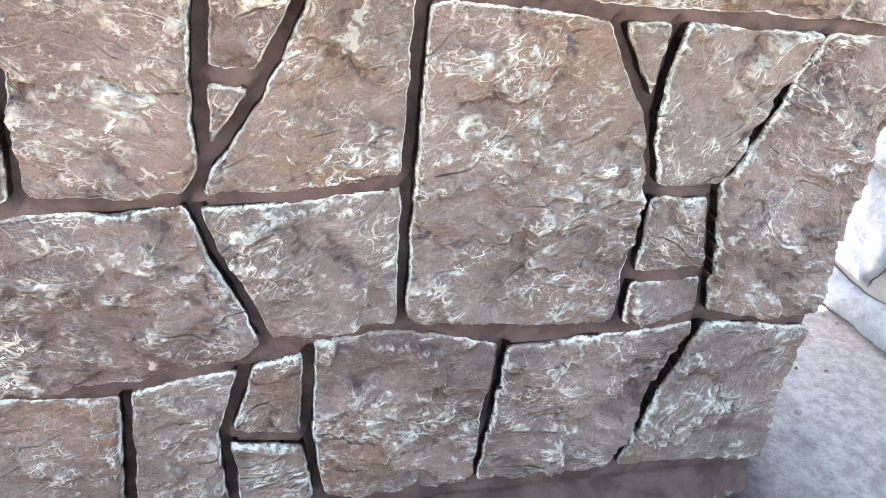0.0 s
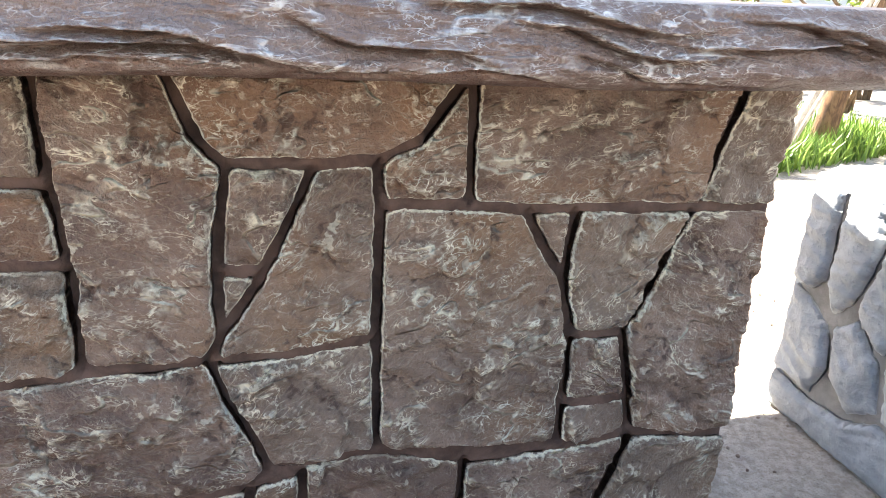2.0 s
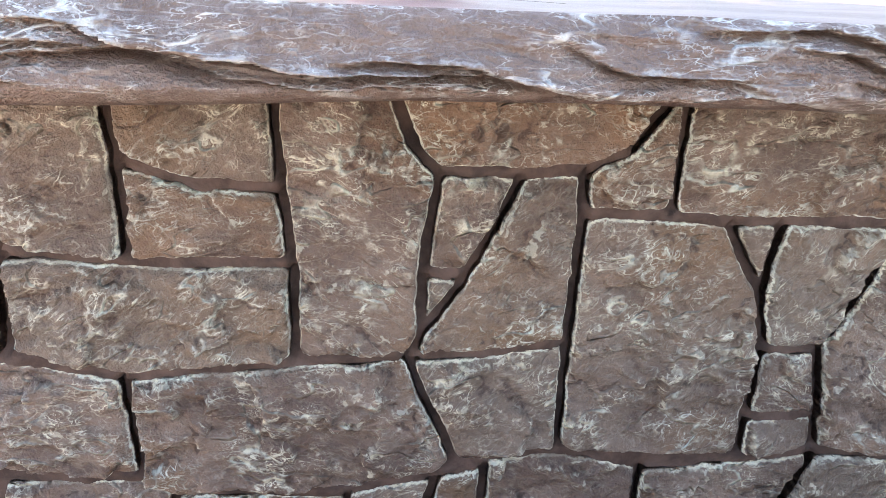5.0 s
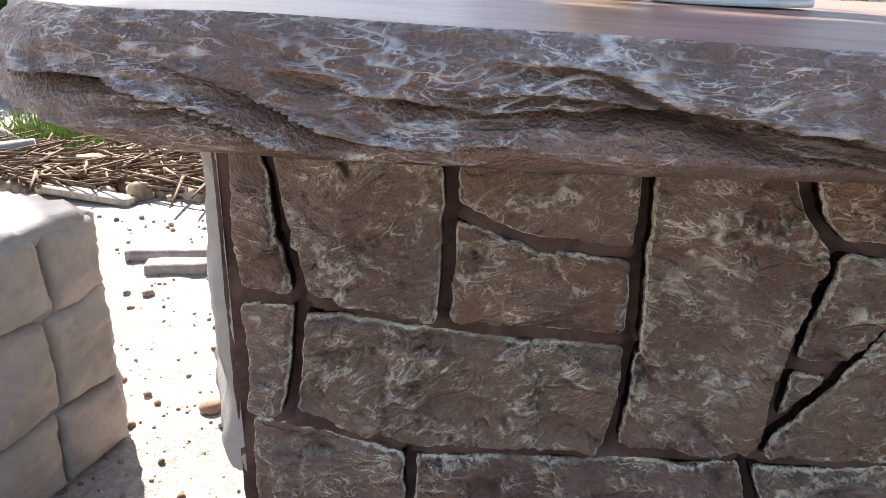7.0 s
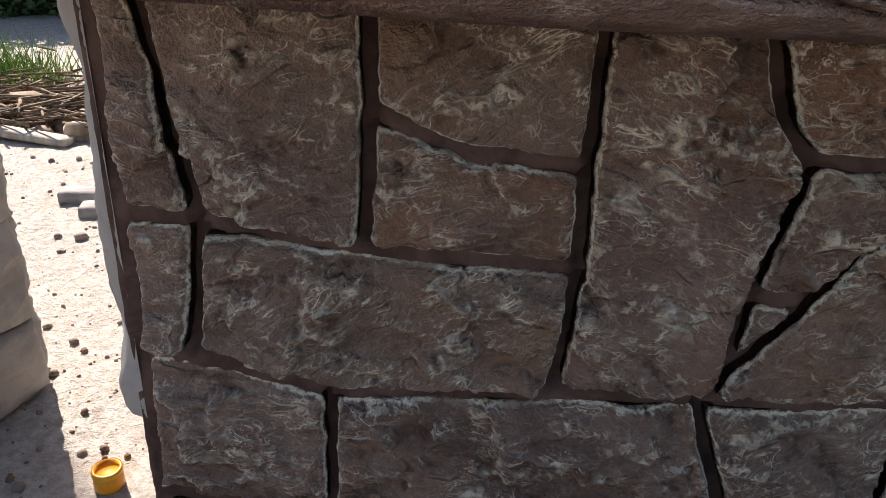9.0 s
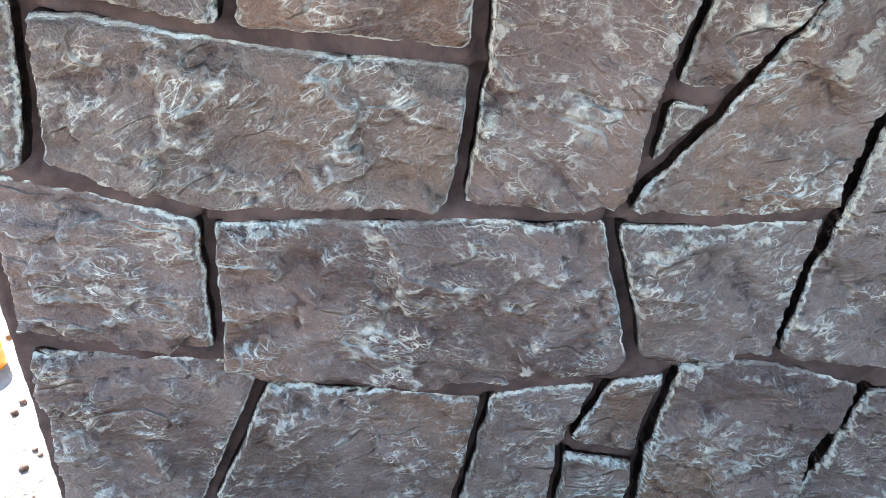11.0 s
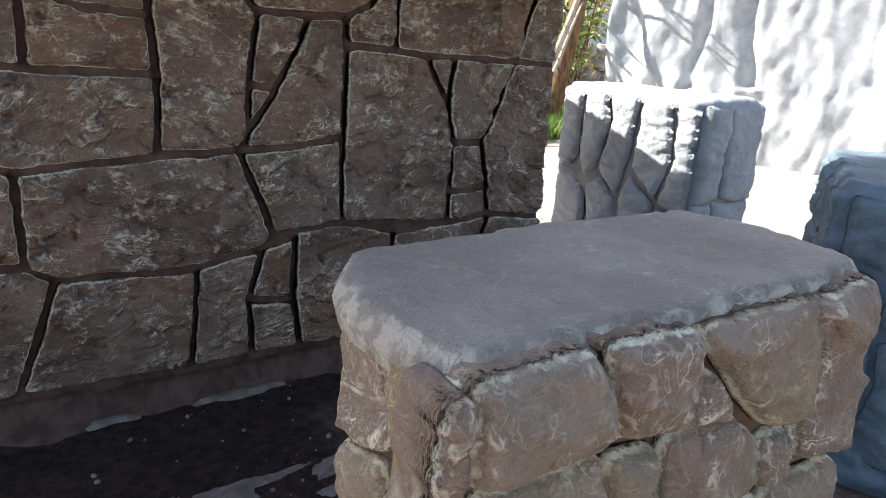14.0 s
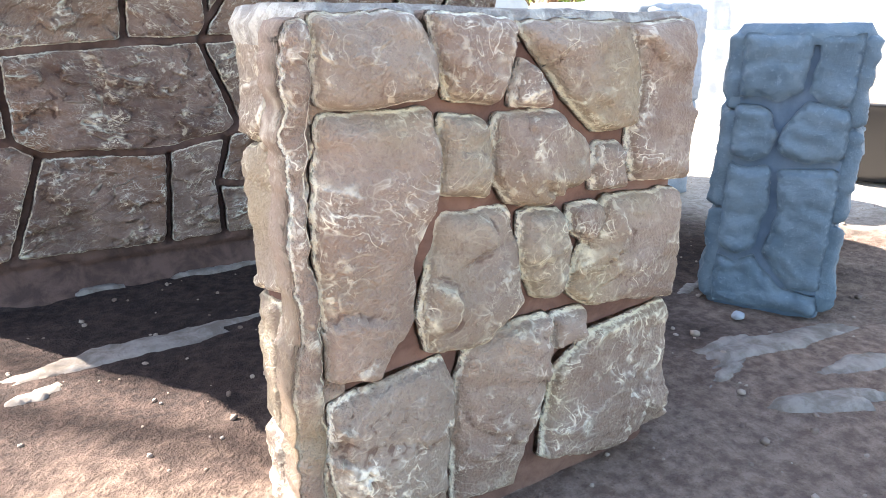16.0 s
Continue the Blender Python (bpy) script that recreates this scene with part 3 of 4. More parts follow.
def slab_edge():
    """The broken edge: long overlapping tongues of rock, each with a lip and a hollow under it."""
    ring = resample(rounded(SLAB_PLAN, 3, 0.25, 0.05), 0.02)
    fine = resample(ring, 0.0032)
    rows, m = 60, len(fine)
    normals = []
    for i in range(m):
        a, c = fine[i - 3], fine[(i + 3) % m]
        ln = math.dist(a, c) or 1
        normals.append(((c[1] - a[1]) / ln, -(c[0] - a[0]) / ln))
    cum, s = [], 0.0
    for i in range(m):
        cum.append(s)
        s += math.dist(fine[i], fine[(i + 1) % m])
    tong = random.Random(14)
    slips = []
    u = 0.0
    while u < s:                      # tongues: start, length, height of start and fall along the length
        slips.append((u, tong.uniform(0.11, 0.27), tong.uniform(0.08, 0.85), tong.uniform(0.15, 0.55), tong.uniform(0.011, 0.019)))
        u += tong.uniform(0.030, 0.060)
    vs, ridge, fs = [], [], []
    for k in range(rows + 1):
        t = k / rows
        for i, (x, y) in enumerate(fine):
            nx, ny = normals[i]
            u = cum[i]
            th = slab_thick(x, y)
            z = slab_top(x) - th * t
            d, lip, hollow = 0.0, 0.0, 0.0
            for u0, ln, t0, fall, dep in slips:
                q = (u - u0) / ln
                if 0 < q < 1:
                    line = t0 + fall * (q - 0.3) + 0.07 * math.sin(q * 7 + u0 * 30) + 0.05 * noise.noise((u * 30, t0 * 9, 3)) + 0.02 * noise.noise((u * 110, t0 * 9, 5))
                    w = math.sin(math.pi * q) ** 0.7
                    e = t - line
                    if -0.25 < e < 0.5:
                        s1 = max(0.0, min(1.0, (e + 0.012) / 0.024))
                        s1 = s1 * s1 * (3 - 2 * s1)
                        d += dep * w * ((1 - s1) * 0.5 * math.exp(min(e, 0) * 10) - s1 * 1.15 * math.exp(-max(e, 0) * 11))
                        # strip under each lip, coloured darker for the shade it lacks
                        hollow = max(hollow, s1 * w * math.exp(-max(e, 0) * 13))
                        lip = max(lip, (1 - s1) * w * math.exp(min(e, 0) * 16))
            small = ridged(u * 26, t * 5.5 + 0.9 * noise.noise((u * 6, 1, 1)) - u * 6, 2.0, 4)
            grain = noise.noise((x * 150, y * 150, z * 190)) + noise.noise((x * 60, y * 60, z * 120))
            prof = 0.014 * (1 - abs(2 * t - 0.9) ** 3) - 0.022 * (max(0.0, t - 0.75) / 0.25) ** 1.5
            fade = min(1.0, t * 10) * min(1.0, (1 - t) * 8 + 0.35)
            d = prof + fade * (max(-0.026, min(0.009, d)) + 0.0030 * small + 0.0010 * grain) - 0.010
            vs.append((x + nx * d, y + ny * d, z + (0.0015 * noise.noise((x * 9, y * 9, 1)) if k == 0 else 0)))
            # the underside band takes the same dark colour in place of shade
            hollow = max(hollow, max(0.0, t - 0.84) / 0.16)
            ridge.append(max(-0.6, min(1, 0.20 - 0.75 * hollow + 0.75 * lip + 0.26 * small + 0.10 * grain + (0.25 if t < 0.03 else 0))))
    for k in range(rows):
        for i in range(m):
            j = (i + 1) % m
            fs.append((k * m + i, (k + 1) * m + i, (k + 1) * m + j, k * m + j))
    b0, cen = rows * m, len(vs)
    for i in range(m):
        x, y, z = vs[b0 + i]
        vs.append((x * 0.85, (y - 0.33) * 0.85 + 0.33, z - 0.004))
        ridge.append(0.1)
    for i in range(m):
        j = (i + 1) % m
        fs.append((b0 + i, cen + i, cen + j, b0 + j))
    fs.append(tuple(cen + i for i in range(m)))
    return (vs, fs, ridge), [(vs[i][0], vs[i][1]) for i in range(m)], [vs[i][2] for i in range(m)]


edge_mesh, rim, rim_z = slab_edge()
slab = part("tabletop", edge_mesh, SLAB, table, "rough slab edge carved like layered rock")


def top_sheet(rim, rim_z, z, amp, h, seed):
    pts, fs, nrim = filled(rim, h, random.Random(seed))
    d = edge_distance(pts, rim)
    vs = []
    for i, ((x, y), e) in enumerate(zip(pts, d)):
        k = min(1.0, e / 0.02)
        zz = rim_z[i] if i < len(rim_z) else slab_top(x) + z + k * amp * (noise.noise((x * 5, y * 5, seed)) + 0.5 * noise.noise((x * 17, y * 17, seed)))
        vs.append((x, y, zz))
    return vs, fs


sheet = part("top_surface", top_sheet(rim, rim_z, 0.0008, 0.0016, 0.018, 4), TOP, slab, "smooth reddish brown stained top")

# carved cracks that run over the top
CRACK = plain_rough("crack", (0.035, 0.022, 0.018), (0.06, 0.04, 0.03), 30)


def ribbon(pts, width, z):
    vs, fs = [], []
    line = [Vector(p) for p in pts]
    n = 14
    samples = []
    for i in range(len(line) - 1):
        for k in range(n):
            samples.append(line[i].lerp(line[i + 1], k / n))
    samples.append(line[-1])
    for i, p in enumerate(samples):
        q = samples[min(i + 1, len(samples) - 1)] - samples[max(i - 1, 0)]
        nrm = Vector((-q.y, q.x)).normalized()
        w = width * (0.5 + 0.5 * math.sin(math.pi * (0.1 + 0.85 * i / len(samples)))) * (0.8 + 0.4 * noise.noise((i * 0.6, 1, 2)))
        off = nrm * 0.003 * noise.noise((i * 0.35, 4, 1))
        for s in (-1, 1):
            c = p + off + nrm * w * 0.5 * s
            vs.append((c.x, c.y, slab_top(c.x) + z))
    for i in range(len(samples) - 1):
        fs.append((2 * i, 2 * i + 1, 2 * i + 3, 2 * i + 2))
    return vs, fs


for pts in ([(0.335, -0.212), (0.40, -0.175), (0.46, -0.10), (0.56, 0.02), (0.66, 0.06)], [(0.55, -0.13), (0.635, -0.165)], [(-0.02, -0.10), (0.03, -0.16), (0.09, -0.20)]):
    part("carved_crack", ribbon(pts, 0.007, 0.0045), CRACK, slab)

# ---- stools ----
def stool_front(parent, polys, seed, mat, y, joint, **kw):
    for i, poly in enumerate(polys):
        ob = part("stone", stone(poly, seed + i * 5, joint=joint, **kw), mat, parent)
        ob.matrix_basis = pose(0, y, 0)


near = thing("stone_stool", pose(0, 0, 0), "tan carved stone pattern stool with a smooth grey brown top", "stool", "stools round the table")
NX0, NX1, NY0, NY1, NZ = -0.142, 0.238, -0.786, -0.600, 0.415
body = part("body", join([lumpy_box(-0.070, NX1 - 0.004, NY0, NY1, -0.02, NZ, 0.010, 0.004, 0.022, 3), lumpy_box(NX0 + 0.010, -0.04, NY0 + 0.001, NY1 - 0.060, -0.02, NZ - 0.001, 0.010, 0.004, 0.02, 4)]), STOOL_MORTAR, near, "reddish mortar body")
FRONT = [[(-0.133, 0.412), (-0.059, 0.413), (-0.045, 0.389), (-0.045, 0.360), (-0.102, 0.355), (-0.133, 0.358)],
         [(-0.050, 0.413), (0.021, 0.412), (0.023, 0.387), (0.009, 0.353), (-0.036, 0.358), (-0.042, 0.389)],
         [(0.027, 0.410), (0.134, 0.410), (0.156, 0.371), (0.146, 0.327), (0.111, 0.323), (0.069, 0.362)],
         [(0.033, 0.383), (0.056, 0.367), (0.057, 0.348), (0.020, 0.350)],
         [(0.143, 0.410), (0.222, 0.412), (0.231, 0.316), (0.224, 0.274), (0.165, 0.279), (0.151, 0.313), (0.166, 0.366)],
         [(-0.131, 0.352), (-0.049, 0.351), (-0.042, 0.323), (-0.045, 0.279), (-0.061, 0.249), (-0.059, 0.197), (-0.092, 0.161), (-0.131, 0.165), (-0.134, 0.232), (-0.138, 0.293)],
         [(-0.039, 0.348), (-0.002, 0.343), (0.006, 0.314), (0.000, 0.285), (-0.041, 0.290)],
         [(0.009, 0.344), (0.071, 0.344), (0.106, 0.317), (0.106, 0.289), (0.062, 0.270), (0.020, 0.278), (0.005, 0.301)],
         [(0.112, 0.315), (0.142, 0.314), (0.150, 0.274), (0.112, 0.277)],
         [(-0.036, 0.275), (0.024, 0.272), (0.036, 0.235), (0.041, 0.192), (-0.003, 0.162), (-0.050, 0.170), (-0.060, 0.197), (-0.048, 0.238)],
         [(0.036, 0.267), (0.078, 0.263), (0.093, 0.225), (0.083, 0.190), (0.055, 0.191), (0.037, 0.230)],
         [(0.088, 0.267), (0.121, 0.268), (0.129, 0.253), (0.110, 0.232), (0.090, 0.244)],
         [(0.130, 0.267), (0.226, 0.264), (0.228, 0.219), (0.228, 0.160), (0.116, 0.172), (0.094, 0.188), (0.105, 0.227)],
         [(-0.133, 0.148), (-0.035, 0.161), (-0.026, 0.141), (-0.034, 0.050), (-0.065, 0.030), (-0.118, 0.040), (-0.133, 0.100)],
         [(-0.015, 0.163), (0.072, 0.175), (0.073, 0.116), (0.041, 0.045), (-0.023, 0.050), (-0.024, 0.131)],
         [(0.077, 0.172), (0.118, 0.168), (0.113, 0.142), (0.079, 0.139)],
         [(0.122, 0.147), (0.230, 0.152), (0.236, 0.060), (0.158, 0.040), (0.072, 0.060), (0.082, 0.119)]]
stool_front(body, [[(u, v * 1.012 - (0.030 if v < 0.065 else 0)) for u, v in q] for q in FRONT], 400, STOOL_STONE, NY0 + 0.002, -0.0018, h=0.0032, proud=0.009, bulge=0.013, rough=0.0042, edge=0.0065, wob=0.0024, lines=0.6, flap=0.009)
# long upright stones at the corner and on the flank
SIDE = [[(0.00, 0.415), (0.030, 0.415), (0.036, 0.29), (0.030, 0.10), (0.034, 0.01), (0.000, 0.01)],
        [(0.036, 0.412), (0.110, 0.412), (0.104, 0.34), (0.080, 0.25), (0.060, 0.23), (0.044, 0.30)],
        [(0.118, 0.412), (0.220, 0.410), (0.222, 0.33), (0.180, 0.325), (0.112, 0.345)],
        [(0.112, 0.335), (0.222, 0.318), (0.222, 0.200), (0.150, 0.205), (0.098, 0.215), (0.090, 0.260)],
        [(0.040, 0.225), (0.088, 0.245), (0.090, 0.205), (0.044, 0.195)],
        [(0.040, 0.188), (0.120, 0.205), (0.126, 0.120), (0.120, 0.085), (0.042, 0.075)],
        [(0.128, 0.203), (0.222, 0.195), (0.222, 0.080), (0.132, 0.085)],
        [(0.040, 0.068), (0.120, 0.078), (0.122, 0.00), (0.040, 0.00)],
        [(0.128, 0.078), (0.222, 0.074), (0.222, 0.00), (0.128, 0.00)]]
for i, poly in enumerate(SIDE):
    ob = part("stone", stone([(0.126 - u * 0.56, v) for u, v in poly], 520 + i * 3, h=0.0045, joint=-0.0005, proud=0.010, bulge=0.003, rough=0.0046, edge=0.006, wob=0.003), STOOL_STONE, body)
    ob.matrix_basis = pose(NX0 + 0.012, -0.661, 0, 0, 0, -90)
rib = part("stone", stone([(-0.152, 0.416), (-0.134, 0.416), (-0.140, 0.30), (-0.136, 0.20), (-0.134, 0.0), (-0.158, 0.0)], 577, h=0.004, joint=0.0, proud=0.006, bulge=0.003, rough=0.004, edge=0.006, wob=0.005, deep=0.03), STOOL_STONE, body)
rib.matrix_basis = pose(0, NY0 - 0.001, 0)
seat_rim = resample(rounded([(-0.147, -0.748), (-0.130, -0.782), (0.05, -0.787), (0.228, -0.785), (0.250, -0.765), (0.262, -0.690), (0.236, -0.602), (0.05, -0.594), (-0.108, -0.598), (-0.147, -0.662)], 2, 0.25, 0.012), 0.006)


def cap(rim, z0, z1, seed, amp=0.003, h=0.011):
    """A stool's top: a low dome with a worn rim."""
    rim = [(x + 0.003 * noise.noise((x * 60, y * 60, seed)), y + 0.003 * noise.noise((x * 60, y * 60, seed + 5))) for x, y in rim]
    pts, fs, n = filled(rim, h, random.Random(seed))
    d = edge_distance(pts, rim)
    vs, ridge = [], []
    for (x, y), e in zip(pts, d):
        k = 1 - (1 - min(1, e / 0.009)) ** 2
        ridge.append(max(0.0, 0.95 - e / 0.022) * (0.75 + 0.7 * noise.noise((x * 45, y * 45, 2))) + 0.12)
        vs.append((x, y, z0 + (z1 - z0) * k + amp * k * (noise.noise((x * 9, y * 9, seed)) + 0.5 * noise.noise((x * 40, y * 40, seed)))))
    n0 = len(vs)
    cx, cy = np.mean(rim, 0)
    for i in range(n):
        x, y, _ = vs[i]
        vs.append((cx + (x - cx) * 0.985, cy + (y - cy) * 0.97, z0 - 0.014))
        ridge.append(0.6)
    for i in range(n):
        j = (i + 1) % n
        fs.append((i, n0 + i, n0 + j, j))
    return vs, fs, ridge


part("seat", cap(seat_rim, NZ - 0.004, NZ + 0.009, 8, 0.0025, 0.009), STOOL_TOP, near, "smooth grey brown top")


def plain_stool(name, m, w, d, hgt, seed, mat, groove, label, rows, widths, soft=0.010, shown=None, face=()):
    """A stool in one coat of colour: carved stones on all four flanks and a rounded top."""
    st = thing(name, m, label, "stool", "stools round the table")
    r = random.Random(seed)
    bd = part("body", lumpy_box(-w / 2, w / 2, -d / 2, d / 2, -0.02, hgt - 0.008, 0.014, 0.005, 0.03, seed), groove, st)
    for side, (len_, off, turn) in enumerate(((w, d / 2, 0), (d, w / 2, 90), (w, d / 2, 180), (d, w / 2, -90))):
        polys = split_block(len_ - 0.012, hgt - 0.012, r, rows, widths)
        if side == shown:
            polys = [[(u * (len_ - 0.012), v * (hgt - 0.012)) for u, v in q] for q in face]
        for i, poly in enumerate(polys):
            ob = part("stone", stone([(u - len_ / 2 + 0.006, v) for u, v in poly], seed + side * 40 + i * 3, h=0.006, joint=0.0012, proud=0.012, bulge=soft * 0.6, rough=0.0060, edge=0.009, wob=0.003, lines=0.7), mat, bd)
            ob.matrix_basis = pose(0, 0, 0, 0, 0, turn) @ pose(0, -off + 0.003, 0)
    a, c, k = w / 2 + 0.008, d / 2 + 0.008, 0.03
    rimp = resample(rounded([(-a, -c + k), (-a + k, -c), (a - k, -c), (a, -c + k), (a, c - k), (a - k, c), (-a + k, c), (-a, c - k)]), 0.009)
    part("seat", cap(rimp, hgt - 0.014, hgt, seed, 0.003, 0.014), mat, st)
    return st


BLUE_FACE = [[(0, 1), (0.60, 1), (0.57, 0.80), (0.36, 0.76), (0.20, 0.78), (0, 0.77)], [(0.64, 1), (1, 1), (1, 0.77), (0.80, 0.75), (0.61, 0.80)],
             [(0, 0.75), (0.20, 0.76), (0.34, 0.74), (0.42, 0.66), (0.36, 0.58), (0.20, 0.55), (0, 0.57)],
             [(0.60, 0.78), (1, 0.75), (1, 0.57), (0.60, 0.56), (0.40, 0.60), (0.45, 0.68)],
             [(0, 0.55), (0.20, 0.53), (0.40, 0.55), (0.44, 0.40), (0.36, 0.24), (0.20, 0.20), (0, 0.22)],
             [(0.45, 0.54), (1, 0.55), (1, 0.10), (0.70, 0.09), (0.42, 0.22), (0.49, 0.38)],
             [(0, 0.20), (0.20, 0.18), (0.36, 0.21), (0.66, 0.08), (1, 0.08), (1, 0), (0, 0)]]
PALE_FACE = [[(0, 0.96), (0.16, 0.98), (0.17, 0.62), (0.10, 0.56), (0, 0.58)], [(0.18, 0.99), (0.36, 1), (0.40, 0.84), (0.33, 0.60), (0.24, 0.50), (0.18, 0.62)],
             [(0.38, 1), (0.60, 1), (0.57, 0.66), (0.50, 0.46), (0.35, 0.58), (0.42, 0.84)], [(0.62, 1), (0.82, 1), (0.86, 0.72), (0.78, 0.50), (0.59, 0.62)],
             [(0.84, 1), (1, 0.97), (1, 0.42), (0.80, 0.48), (0.88, 0.72)], [(0, 0.56), (0.10, 0.54), (0.24, 0.47), (0.28, 0.30), (0.22, 0.16), (0, 0.18)],
             [(0.26, 0.47), (0.36, 0.55), (0.50, 0.43), (0.55, 0.26), (0.42, 0.18), (0.30, 0.28)], [(0.52, 0.44), (0.59, 0.59), (0.78, 0.47), (0.74, 0.22), (0.57, 0.25)],
             [(0.80, 0.46), (1, 0.40), (1, 0.14), (0.76, 0.20)], [(0, 0.16), (0.22, 0.14), (0.42, 0.16), (0.57, 0.23), (0.76, 0.18), (1, 0.12), (1, 0), (0, 0)]]
plain_stool("stone_stool", pose(0.815, -0.545, 0, 0, 0, 31), 0.40, 0.162, 0.418, 61, BLUE, BLUE_GROOVE, "blue undercoated concrete stool carved as stones", (0.10, 0.17), (0.06, 0.10), 0.010, 3, BLUE_FACE)
plain_stool("stone_stool", pose(1.09, 0.150, 0, 0, 0, -90), 0.44, 0.21, 0.47, 71, PALE, GROOVE, "bare pale grey concrete stool carved as tall stones", (0.2, 0.26), (0.07, 0.11), 0.010, 0, PALE_FACE)
plain_stool("stone_stool", pose(-0.985, 0.290, 0, 0, 0, 75), 0.36, 0.22, 0.42, 83, GREYC, GROOVE, "grey undercoated concrete stool carved as stones", (0.11, 0.16), (0.09, 0.14))

# ---- sculpted wall behind ----
def sculpted_wall():
    vs, fs, L, H = [], [], 3.4, 2.6
    nu, nv = 230, 150
    for j in range(nv + 1):
        for i in range(nu + 1):
            u, v = L * i / nu, H * j / nv - 0.05
            g = 0.0
            for c, w, dep in ((0.55, 0.035, 0.05), (0.84, 0.045, 0.07), (1.4, 0.03, 0.03), (2.2, 0.05, 0.05)):
                cc = c + 0.05 * math.sin(v * 3 + c * 9) + 0.03 * noise.noise((v * 5, c * 7, 1))
                g -= dep * math.exp(-((u - cc) / w) ** 2) * (1 if v > 0.30 + 0.1 * c else 0.15)
            bark = ridged(u * 3.2, v * 1.6, 4, 4) * 0.035 + noise.noise((u * 14, v * 5, 2)) * 0.012
            roll = 0.10 * math.cos(u * 2.3) + 0.05 * noise.noise((u * 1.5, v * 1.2, 7))
            vs.append((u, -(g + bark + roll), v))
    w = nu + 1
    for j in range(nv):
        for i in range(nu):
            fs.append((j * w + i, j * w + i + 1, (j + 1) * w + i + 1, (j + 1) * w + i))
    n0 = len(vs)
    for a in ((0, 0.5, -0.05), (L, 0.5, -0.05), (L, 0.5, H - 0.05), (0, 0.5, H - 0.05)):
        vs.append(a)
    edge = [0, nu, nv * w + nu, nv * w]
    rails = [[i for i in range(nu + 1)], [j * w + nu for j in range(nv + 1)], [nv * w + i for i in range(nu, -1, -1)], [j * w for j in range(nv, -1, -1)]]
    for k, rail in enumerate(rails):
        fs.append(tuple(rail[::-1]) + (n0 + k, n0 + (k + 1) % 4))
    fs.append((n0, n0 + 3, n0 + 2, n0 + 1))
    return vs, fs


wall = part("sculpted_wall", sculpted_wall(), PALE, None)
wall.matrix_world = pose(3.02, 2.12, 0, 0, 0, -87)
tagged(wall, "bare white cement wall sculpted like bark and rock", "wall", kind="structure")

# ---- planting ----
def leaf_mesh(places, rng, size, spread=1.0):
    """Many single folded leaves at the given places."""
    vs, fs = [], []
    for p in places:
        s = size * rng.uniform(0.6, 1.25)
        q = Euler((rng.uniform(-1.2, 1.2) * spread, rng.uniform(-1.2, 1.2) * spread, rng.uniform(0, 6.3))).to_matrix()
        n0 = len(vs)
        for a in ((0, 0, 0), (0.28, 0.45, 0.10), (0, 0.5, 0), (-0.28, 0.45, 0.10), (0, 1.0, -0.08)):
            vs.append(tuple(Vector(p) + q @ (Vector(a) * s)))
        fs += [(n0, n0 + 1, n0 + 2), (n0 + 1, n0 + 4, n0 + 2), (n0, n0 + 2, n0 + 3), (n0 + 3, n0 + 2, n0 + 4)]
    return vs, fs


HEDGE = leafy("hedge_leaf", (0.020, 0.050, 0.012), (0.075, 0.125, 0.030))
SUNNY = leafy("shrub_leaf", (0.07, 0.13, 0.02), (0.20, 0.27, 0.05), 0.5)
GRASS = leafy("grass_blade", (0.06, 0.14, 0.015), (0.22, 0.33, 0.05), 0.5)
TWIG = plain_rough("twig", (0.10, 0.065, 0.04), (0.22, 0.15, 0.09), 20)
POLE = plain_rough("weathered_wood", (0.30, 0.25, 0.19), (0.48, 0.42, 0.34), 8, 0.8, 0.003, None, (6, 6, 1))
BARK = plain_rough("bark", (0.09, 0.05, 0.03), (0.22, 0.13, 0.07), 12, 0.9, 0.01, None, (4, 4, 1))
HEDGE_SHADE = plain_rough("hedge_inside", (0.012, 0.018, 0.008), (0.03, 0.035, 0.015), 6, 0.95)


def tube(pts, r0, r1, sides=7, wob=0.0, seed=0):
    vs, fs = [], []
    line = [Vector(p) for p in pts]
    for i, p in enumerate(line):
        d = (line[min(i + 1, len(line) - 1)] - line[max(i - 1, 0)]).normalized()
        a = d.orthogonal().normalized()
        c = d.cross(a)
        r = r0 + (r1 - r0) * i / max(1, len(line) - 1)
        for k in range(sides):
            t = 2 * math.pi * k / sides
            q = r * (1 + wob * noise.noise((p.x * 9 + k, p.y * 9, p.z * 9 + seed)))
            vs.append(tuple(p + a * math.cos(t) * q + c * math.sin(t) * q))
    for i in range(len(line) - 1):
        for k in range(sides):
            j = (k + 1) % sides
            fs.append((i * sides + k, i * sides + j, (i + 1) * sides + j, (i + 1) * sides + k))
    fs.append(tuple(range(sides))[::-1])
    fs.append(tuple((len(line) - 1) * sides + k for k in range(sides)))
    return vs, fs


rng = random.Random(21)


